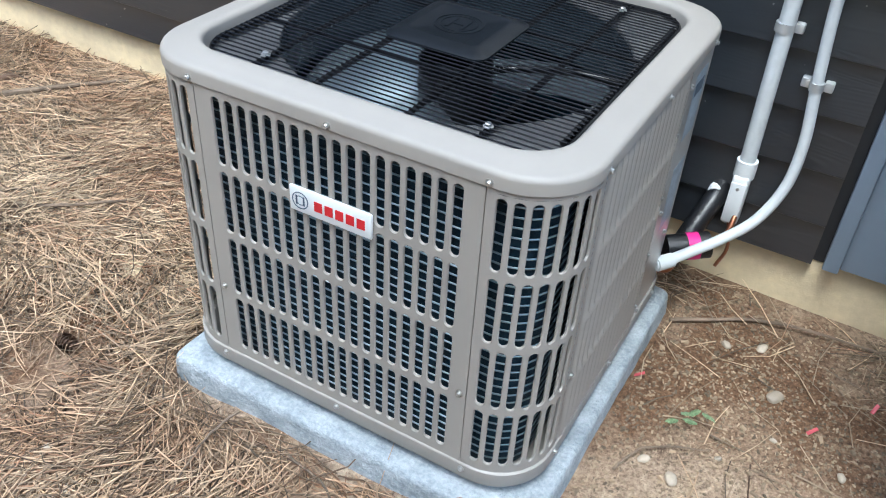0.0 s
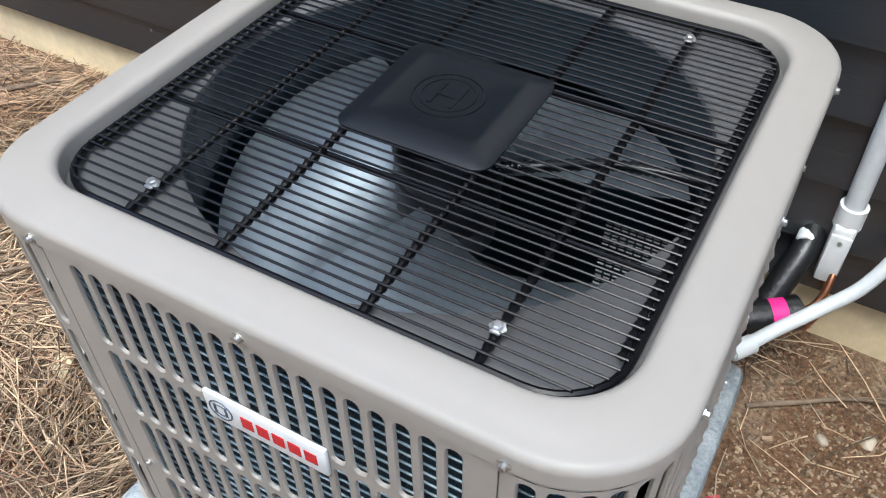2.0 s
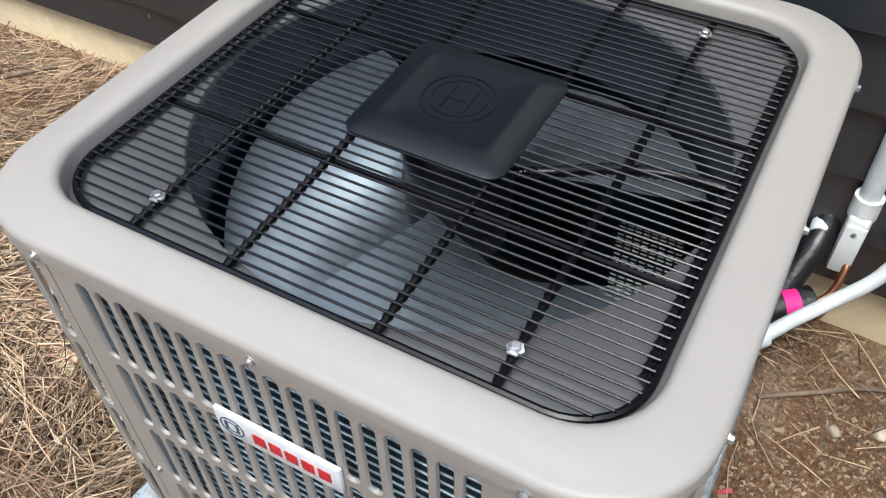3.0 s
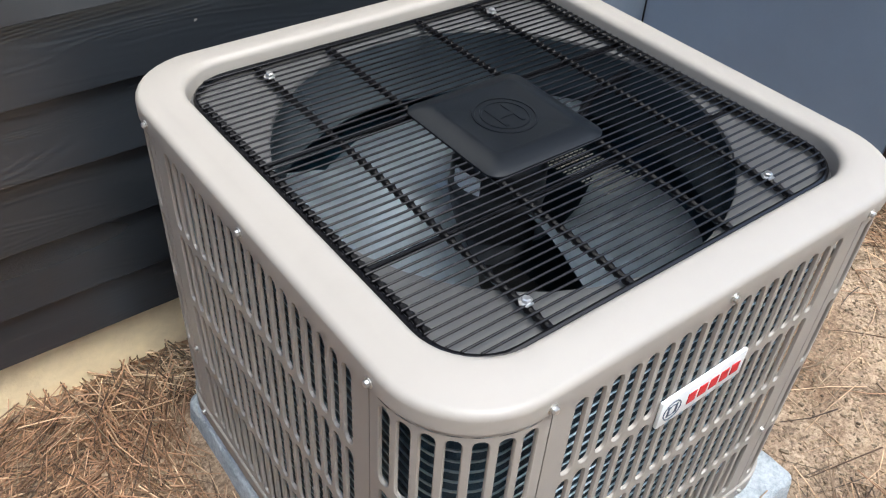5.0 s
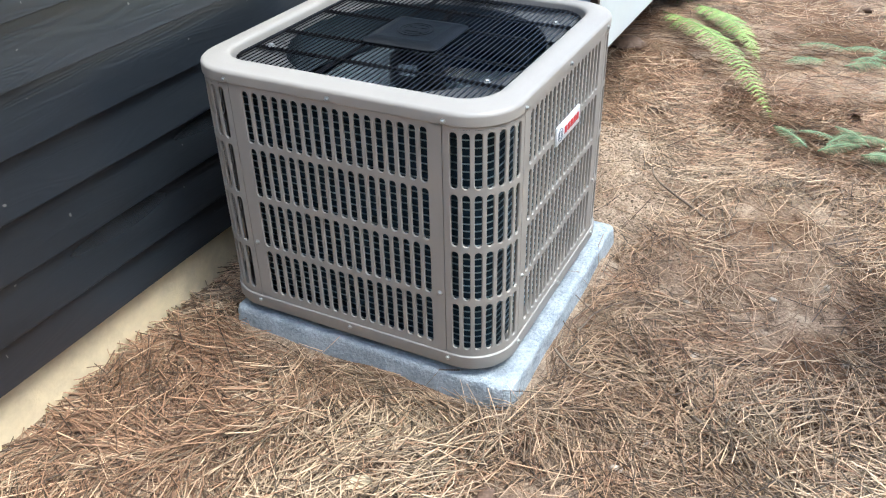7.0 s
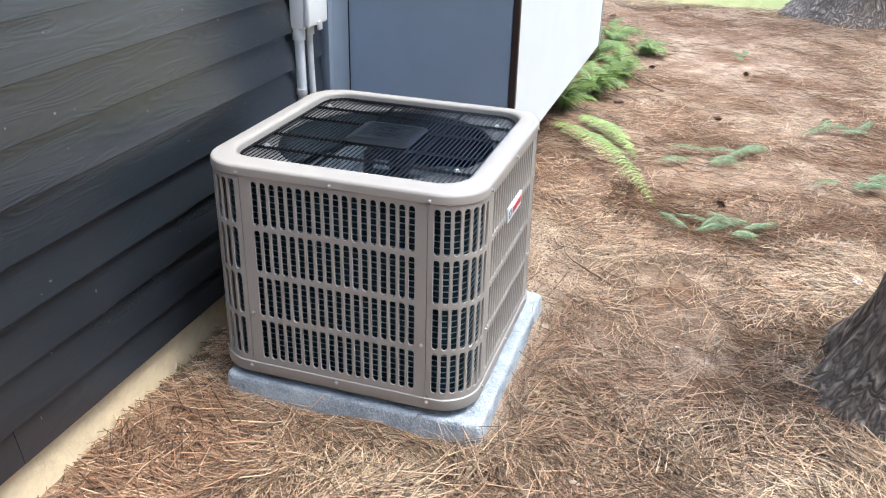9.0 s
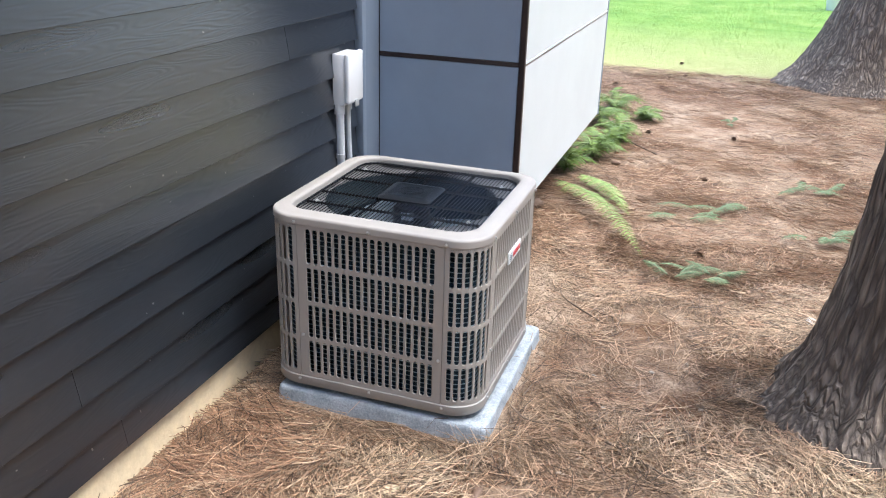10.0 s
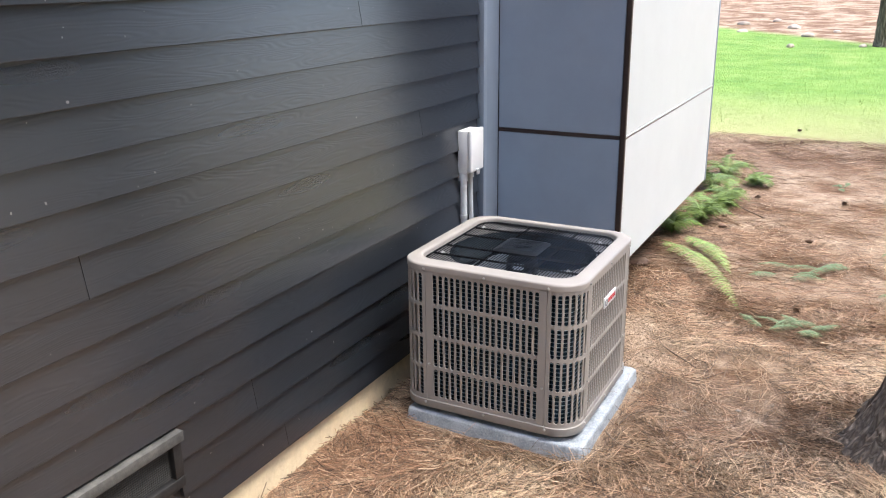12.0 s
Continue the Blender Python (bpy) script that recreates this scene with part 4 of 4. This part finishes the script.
def build_straw():
    rng = np.random.default_rng(5)

    def scatter(x0, x1, y0, y1, count, length, width, keep):
        out, wid = [], []
        while len(out) < count:
            x, y = rng.uniform(x0, x1), rng.uniform(y0, y1)
            if rng.random() < min(0.985, keep * bare(x, y) * (1.25 if x > 0.36 and y > -0.75 and x < 1.2 else 1.0)) or (abs(x) < 0.37 and abs(y) < 0.37):
                continue
            if y > 0.50:
                continue
            heading = 2.2 * noise.noise((x * 1.6, y * 1.6, 2)) * math.pi + rng.normal(0, 0.75)
            clump = max(0, noise.noise((x * 4.0, y * 4.0, 5)))
            ln = length * rng.uniform(0.55, 1.25)
            z = ground_height(x, y) + 0.002 + rng.random() ** 2 * (0.014 + 0.062 * clump)
            tilt = rng.normal(0, 0.05 + 0.10 * clump)
            bend = rng.normal(0, 0.16)
            pts, on_pad = [], False
            for f in (-0.5, 0.0, 0.5):
                hd = heading + bend * f * 2
                px, py = x + math.cos(hd) * ln * f, y + math.sin(hd) * ln * f
                py = min(py, 0.525)
                pz = max(z + tilt * ln * f * 2 + (0.006 * clump if f == 0 else 0), ground_height(px, py) + 0.0008)
                if abs(px - 0.012) < 0.395 and abs(py + 0.030) < 0.383:
                    on_pad = True
                    pz = max(pz, 0.060)
                pts.append((px, py, pz))
            if on_pad and rng.random() > 0.012:
                continue
            out.append(pts)
            wid.append(width * rng.uniform(0.7, 1.3))
        return np.array(out), np.array(wid)

    sets = [scatter(-2.3, 1.7, -1.7, 0.52, 60000, 0.135, 0.00150, 0.93), scatter(0.6, 6.9, -2.6, 0.45, 32000, 0.13, 0.0014, 0.8), scatter(-2.6, 0.6, -2.6, -1.6, 6000, 0.12, 0.0012, 0.7)]
    p, w = np.concatenate([s[0] for s in sets]), np.concatenate([s[1] for s in sets])
    # redder, darker needles: shade along the house put into colour, own tone beyond the slab
    c = p[:, 1]
    near = np.clip((-0.30 - c[:, 0]) / 0.2, 0, 1) * np.clip((c[:, 0] + 1.25) / 0.4, 0, 1) * np.clip((c[:, 1] + 0.10) / 0.35, 0, 1)
    near = np.maximum(near, 0.6 * np.clip((c[:, 0] - 0.9) / 0.5, 0, 1))
    old = rng.random(len(p)) < 0.12 + 0.75 * near
    for pick, m, label in ((~old, M_NEEDLE, "dry tan and brown pine needles strewn over the soil"), (old, M_RED_STRAW, "dark reddish brown pine needles among the soil, massed to stand in for shade by the house")):
        me = strips(p[pick], w[pick])
        me.materials.append(m)
        tagged(new("pine_straw", me), label, "pine straw", kind="stuff")


def build_chips():
    """Crumbs of wood and soil on the bare ground."""
    rng = random.Random(3)
    verts, faces = [], []
    while len(faces) < 6 * 15000:
        x, y = (rng.uniform(0.36, 1.25), rng.uniform(-0.7, 0.5)) if rng.random() < 0.6 else (rng.uniform(-1.2, 2.6), rng.uniform(-1.6, 0.5))
        if rng.random() > 0.25 + bare(x, y) or (abs(x) < 0.41 and -0.43 < y < 0.37):
            continue
        s = rng.uniform(0.0010, 0.0034) * (1.7 if rng.random() < 0.06 else 1)
        a, l, w, h = rng.uniform(0, 6.3), s * rng.uniform(0.8, 2.2), s * rng.uniform(0.5, 1), s * rng.uniform(0.3, 0.7)
        z = ground_height(x, y) + h * 0.5
        b = len(verts)
        tilt = rng.uniform(-0.4, 0.4)
        for dz in (-1, 1):
            for u, v in ((-1, -1), (1, -1), (1, 1), (-1, 1)):
                q = 0.75 if dz > 0 else 1.0
                px, py = u * l * q * rng.uniform(0.7, 1), v * w * q * rng.uniform(0.7, 1)
                verts.append((x + px * math.cos(a) - py * math.sin(a), y + px * math.sin(a) + py * math.cos(a), z + dz * h + tilt * px))
        faces += [(b + i, b + j, b + k, b + l2) for i, j, k, l2 in ((0, 3, 2, 1), (4, 5, 6, 7), (0, 1, 5, 4), (1, 2, 6, 5), (2, 3, 7, 6), (3, 0, 4, 7))]
    me = bpy.data.meshes.new("wood_chips")
    me.from_pydata(verts, [], faces)
    me.materials.append(M_CHIP)
    tagged(new("wood_chips", me), "small tan wood chips and crumbs on bare soil", "wood chips", kind="stuff")


def pebble(x, y, size, seed, label="smooth tan pebble on the soil", material=None, flat=0.6):
    bm = bmesh.new()
    bmesh.ops.create_icosphere(bm, subdivisions=3, radius=1)
    for v in bm.verts:
        n = 1 + 0.22 * noise.noise(v.co * 1.3 + Vector((seed * 3.1, 0, 0))) + (0.25 * noise.noise(v.co * 4 + Vector((seed, 1, 0))) if material else 0)
        v.co = Vector((v.co.x * size * 1.25, v.co.y * size * 0.85, v.co.z * size * flat)) * n
    o = solid("pebble", bm, material or M_STONE, label, "stone", "loose pebbles", smooth=180)
    o.matrix_world = pose(x, y, ground_height(x, y) + size * flat * 0.35, 0, 0, seed * 57)
    return o


def twig(points, r, label="thin dry twig lying on the straw"):
    pts = spline([(x, y, ground_height(x, y) + 0.010 + z) for x, y, z in points], 6)
    n = len(pts)
    pts = [p + Vector((0.004 * noise.noise((i * 0.9, r * 900, 1)), 0.004 * noise.noise((i * 0.9, 5, r * 900)), 0)) for i, p in enumerate(pts)]
    return solid("twig", tube(pts, [r * (1 - 0.6 * i / n) for i in range(n)], 8), M_TWIG, label, "twig", "fallen twigs")


def cone_mesh():
    bm = bmesh.new()
    rows = 9
    for i in range(rows):
        f = i / (rows - 1)
        r = 0.018 * math.sin(math.pi * (0.12 + 0.8 * f)) ** 0.8
        x = -0.03 + 0.06 * f
        n = 8
        for k in range(n):
            a = (k + 0.5 * (i % 2)) * math.tau / n
            c, s = math.cos(a), math.sin(a)
            w = r * 0.42
            base = Vector((x - 0.006, c * r * 0.5, s * r * 0.5))
            tip = Vector((x + 0.006, c * r * 1.1, s * r * 1.1))
            t = Vector((0, -s, c)) * w
            out = Vector((0.0015, c * 0.002, s * 0.002))
            vs = [bm.verts.new(p) for p in (base - t * 0.6, base + t * 0.6, tip + t, tip - t, tip + t * 0.7 + out, tip - t * 0.7 + out)]
            bm.faces.new((vs[0], vs[1], vs[2], vs[3]))
            bm.faces.new((vs[3], vs[2], vs[4], vs[5]))
            bm.faces.new((vs[0], vs[3], vs[5]))
            bm.faces.new((vs[1], vs[4], vs[2]))
            bm.faces.new((vs[0], vs[5], vs[4], vs[1]))
    bmesh.ops.create_icosphere(bm, subdivisions=2, radius=0.011, matrix=Matrix.Diagonal((2.4, 1, 1, 1)))
    return finish(bm, "pine_cone", M_CONE, 0)


def frond_mesh(name, length, pairs, leaf, droop, material, seed):
    """A feathery leaf: a stem along +x with paired lobed leaflets that shorten to the tip."""
    rng = random.Random(seed)
    bm = bmesh.new()

    def stem(f):
        return Vector((length * f, 0.05 * length * math.sin(f * 2.2), length * droop * math.sin(f * math.pi) + 0.012))

    tube([stem(i / 14) for i in range(15)], [0.0028 * (1 - 0.75 * i / 14) for i in range(15)], 6, bm)
    for i in range(pairs):
        f = 0.08 + 0.91 * i / pairs
        ln = leaf * (math.sin(math.pi * (0.22 + 0.78 * f)) ** 0.9) * rng.uniform(0.85, 1.1)
        p = stem(f)
        for side in (-1, 1):
            d = Vector((0.55, side, rng.uniform(-0.25, 0.15))).normalized()
            acr = Vector((1, -side * 0.4, 0)).normalized()
            lobes = 10
            prev = None
            for j in range(lobes + 1):
                g = j / lobes
                w = (0.0085 if material is not M_SPRIG else 0.0036) * (1 - g) ** 0.6 * (1.0 if j % 2 else 0.22) * (ln / 0.06) ** 0.5 + 0.0006
                q = p + d * ln * g + Vector((0, 0, -0.25 * ln * g * g))
                cur = [bm.verts.new(q + acr * w), bm.verts.new(q + Vector((0, 0, 0.0015))), bm.verts.new(q - acr * w)]
                if prev:
                    bm.faces.new((prev[0], prev[1], cur[1], cur[0]))
                    bm.faces.new((prev[1], prev[2], cur[2], cur[1]))
                prev = cur
    return finish(bm, name, material, 0)


def build_plants():
    # two fallen fern fronds beside the bay
    for x0, y0, x1, y1, seed, leaf in ((2.46, -0.016, 1.340, -0.648, 1, 0.080), (2.65, -0.140, 1.953, -0.520, 2, 0.078)):
        d = Vector((x1 - x0, y1 - y0))
        me = frond_mesh("fern_frond", d.length, 42, leaf, 0.06, M_FERN, seed)
        o = tagged(new("fern_frond", me), "fresh light green fern frond lying on the straw", "fern", "fern fronds")
        o.matrix_world = pose(x0, y0, ground_height(x0, y0) + 0.015, 0, 0, math.degrees(math.atan2(d.y, d.x)))
    # fern clumps growing under the bay's front
    rng = random.Random(8)
    for cx, cy, n, size in ((2.75, -0.02, 12, 0.36), (3.12, -0.14, 14, 0.42), (3.42, -0.20, 12, 0.34), (3.75, -0.22, 13, 0.36), (4.15, -0.02, 13, 0.45), (4.7, -0.05, 12, 0.42), (4.45, -0.35, 9, 0.22)):
        clump = thing("fern_clump", "dark green fern clump growing against the house", "fern", "growing ferns", at=pose(cx, cy, ground_height(cx, cy)))
        for i in range(n):
            me = frond_mesh("frond", size * rng.uniform(0.45, 0.75), 16, 0.075, 0.30, M_BUSH, 20 + i)
            o = part("frond", me, None, clump)
            o.matrix_local = pose(0, 0, 0, rng.uniform(-20, 20), rng.uniform(-35, -5), 360 * i / n + rng.uniform(-20, 20))
    # broken fir sprigs
    for x, y, ang, size, n, seed in ((2.20, -0.94, -55, 0.40, 8, 1), (1.25, -0.97, -80, 0.30, 9, 2), (2.88, -1.55, -70, 0.28, 9, 3), (2.06, -1.61, -60, 0.30, 9, 4), (4.6, -1.0, 0, 0.2, 5, 5), (0.55, 0.02, 30, 0.06, 5, 6)):
        sprig = thing("fir_sprig", "broken blue-green fir sprig lying on the needles", "sprig", "fir sprigs", at=pose(x, y, ground_height(x, y) + 0.016, 0, 0, ang))
        for i in range(n):
            me = frond_mesh("branchlet", size * rng.uniform(0.35, 0.6), 18, 0.028 * size / 0.25, 0.10, M_SPRIG, 50 + i + seed)
            o = part("branchlet", me, None, sprig)
            o.matrix_local = pose((i / n - 0.5) * size, rng.uniform(-0.25, 0.25) * size, rng.uniform(0, 0.01), rng.uniform(-15, 15), rng.uniform(-10, 4), rng.uniform(-50, 50) + 180 * (i % 3 == 0))


def build_lawn():
    rng = np.random.default_rng(9)
    n = 45000
    x = 7.0 + 15.0 * rng.random(n)
    y = rng.uniform(-3.2, 4.5, n)
    keep = (rng.random(n) < np.clip((x - 6.9) / 3.2, 0.06, 1.0)) & (x + 0.5 * rng.standard_normal(n) * (x < 7.6) > 6.95) & (x - 1.0 * y < 20.3)
    x, y = x[keep], y[keep]
    n = len(x)
    a = rng.uniform(0, 6.3, n)
    ln = rng.uniform(0.018, 0.04, n)
    p0 = np.stack([x, y, -0.01 + 0.024 * np.maximum(x - 15, 0) ** 0.9], 1)
    p1 = p0 + np.stack([np.cos(a) * ln * 0.25, np.sin(a) * ln * 0.25, ln * 0.6], 1)
    p2 = p0 + np.stack([np.cos(a) * ln * 0.8, np.sin(a) * ln * 0.8, ln * 0.95], 1)
    me = strips(np.stack([p0, p1, p2], 1), rng.uniform(0.0012, 0.0022, n))
    me.materials.append(M_GRASS)
    tagged(new("lawn_grass", me), "short bright green lawn grass", "grass", kind="stuff")


def build_litter():
    for i, (x, y, s) in enumerate(((0.677, 0.197, 0.016), (0.558, -0.117, 0.013), (-0.02, -0.729, 0.013), (0.50, -0.10, 0.010), (0.83, 0.06, 0.009), (0.70, 0.08, 0.006), (0.62, -0.02, 0.006), (-0.433, -0.666, 0.012), (-0.336, -0.705, 0.010), (-0.617, -0.263, 0.012), (0.30, -0.86, 0.009), (0.10, -1.05, 0.008), (0.42, -0.98, 0.009), (0.62, 0.33, 0.012), (0.55, 0.30, 0.010), (-1.1, 0.1, 0.012), (0.2, -0.66, 0.008), (-0.1, -1.0, 0.010))):
        pebble(x, y, s, i + 1)
    twig([(-1.612, 0.16, 0.006), (-1.5, 0.291, 0.012), (-1.386, 0.439, 0.008)], 0.010, "pale dry stick lying on the straw")
    twig([(-1.20, -0.28, 0.004), (-1.117, -0.221, 0.010), (-1.005, -0.147, 0.014), (-0.892, -0.036, 0.010)], 0.007, "pale dry stick lying on the straw")
    twig([(-0.178, -0.435, 0.030), (-0.201, -0.505, 0.010), (-0.18, -0.616, 0.002)], 0.003)
    twig([(-0.235, -0.775, 0.006), (-0.303, -0.905, 0.008), (-0.36, -1.01, 0.004)], 0.004)
    twig([(-0.06, -0.45, 0.006), (0.05, -0.475, 0.010), (0.13, -0.535, 0.004)], 0.003, "thin pale twig lying beside the slab")
    twig([(0.46, -0.16, 0.0), (0.50, -0.08, 0.004), (0.60, -0.02, 0.002)], 0.003)
    twig([(0.42, 0.30, 0.0), (0.62, 0.42, 0.004), (0.86, 0.45, 0.004)], 0.005)
    twig([(0.62, -0.62, 0.0), (0.80, -0.42, 0.006), (0.95, -0.38, 0.004)], 0.004)
    twig([(3.35, -0.55, 0.0), (3.6, -0.32, 0.02), (3.8, -0.24, 0.03)], 0.006)
    cone = cone_mesh()
    for i, (x, y) in enumerate(((-0.626, -0.459), (-1.55, 0.05), (1.35, -0.30), (1.55, -0.95), (2.9, -0.9), (3.3, -0.28), (3.0, -0.32), (4.0, -0.42), (4.1, -1.05), (4.9, -0.3), (6.4, -0.35), (6.6, -0.5), (5.8, 0.1), (1.2, -1.15), (3.1, -1.5), (2.2, -0.98), (-1.7, 0.25), (7.4, -0.4))):
        o = tagged(new("pine_cone", cone), "small brown pine cone lying among needles", "pine cone", "fallen pine cones")
        o.matrix_world = pose(x, y, ground_height(x, y) + 0.013, 10 * i, 8, 71 * i) @ Matrix.Scale(0.72 + 0.2 * (i % 3 == 0), 4)
    # scraps of marking tape
    for x, y, a in ((0.42, 0.10, 20), (0.86, 0.28, 70), (0.76, 0.14, 40)):
        b = box(-0.010, 0.010, -0.004, 0.004, 0, 0.0012, 0.0004, 1)
        for v in b.verts:
            v.co.z += 0.006 * math.sin(v.co.x * 120)
        o = solid("tape_scrap", b, M_SCRAP, "scrap of faded red tape on the soil", "tape", "tape scraps")
        o.matrix_world = pose(x, y, ground_height(x, y) + 0.008, 0, 0, a)
    # a lump of rotten yellow wood and a larger bark piece
    pebble(-0.692, -0.207, 0.024, 31, "crumbly yellow piece of rotten wood", M_FDN, 0.35)
    pebble(2.00, 0.02, 0.060, 40, "reddish brown lump of bark by the bay", M_CONE, 0.5)
    pebble(0.97, -1.45, 0.03, 44, "pale grey stone by the tree", M_WHITE, 0.5)
    for i, (x, y, s) in enumerate(((18.5, 0.9, 0.10), (21.4, 0.8, 0.14), (22.5, 2.6, 0.12), (19.0, -0.6, 0.09), (24.0, 1.4, 0.16), (25.2, 3.0, 0.15), (26.8, 2.2, 0.15), (23.0, 0.2, 0.10))):
        pebble(x, y, s, 60 + i, "pale stone beyond the lawn").location.z += 0.024 * 0.9 * (x - 15) ** 0.9
    b = lathe([(0.0001, 0.0), (0.10, 0.0), (0.135, 0.30), (0.142, 0.305), (0.142, 0.32), (0.130, 0.32), (0.098, 0.02), (0.0001, 0.02)], 28)
    solid("white_bucket", b, M_WHITE, "white plastic bucket standing behind the lawn", "bucket").matrix_world = pose(14.6, -2.45, 0)


def build_added_woods():
    """The edge of tall pine woods round the yard, unseen behind the camera and added to darken reflections: bare trunks
    under a dark band of crowns.
    """
    bm = bmesh.new()
    rows = []
    for i in range(170):
        a = radians(-42 - 158 * i / 169)
        low = 3.8 + 0.9 * noise.noise((i * 0.5, 7, 3))
        top = 16.5 + 2.6 * noise.noise((i * 0.31, 0, 3)) + 1.8 * noise.noise((i * 0.9, 2, 3))
        row = []
        for j in range(13):
            r = 22 + 1.6 * noise.noise((i * 0.45, j * 0.8, 1)) + 0.10 * j
            row.append(bm.verts.new((r * math.cos(a), r * math.sin(a), low + (top - low) * j / 12)))
        row += [bm.verts.new((26.5 * math.cos(a), 26.5 * math.sin(a), z)) for z in (top - 0.6, low + 0.4)]
        rows.append(row)
    n = len(rows[0])
    for A, B in zip(rows, rows[1:]):
        for j in range(n):
            bm.faces.new((A[j], B[j], B[(j + 1) % n], A[(j + 1) % n]))
    bm.faces.new(rows[0])
    bm.faces.new(rows[-1][::-1])
    rng = random.Random(12)
    for i in range(44):
        a, r = radians(-43 - 156 * i / 43 + rng.uniform(-1, 1)), rng.uniform(22.8, 25.5)
        x, y, w = r * math.cos(a), r * math.sin(a), rng.uniform(0.16, 0.28)
        tube([(x, y, -0.3), (x + 0.05, y, 2.5), (x + rng.uniform(-0.2, 0.2), y, 6.5)], [w * 1.25, w, w * 0.8], 10, bm)
    bmesh.ops.recalc_face_normals(bm, faces=bm.faces)
    solid("backdrop", bm, M_ADDED_WOODS, "unseen dark green pine woods added round the yard to darken reflections", "woods", kind="structure", smooth=180)


build_ground()
build_added_woods()
build_pad()
build_condenser()
build_house()
build_bay()
build_vent()
build_services()
build_trunk("tree", 0.30, -1.66, (0.0, -0.05), 0.40, 0.225, 5.5, 1.0, "rough-barked conifer trunk with flared roots")
build_trunk("tree", 6.95, -2.12, (0.03, -0.32), 0.72, 0.52, 6.0, 5.0, "large leaning conifer with thick furrowed bark")
build_trunk("tree", 19.2, -0.98, (0.0, 0.0), 0.20, 0.15, 6.0, 9.0, "slender distant tree trunk beyond the lawn")
build_plants()
build_litter()
build_lawn()
build_chips()
build_straw()
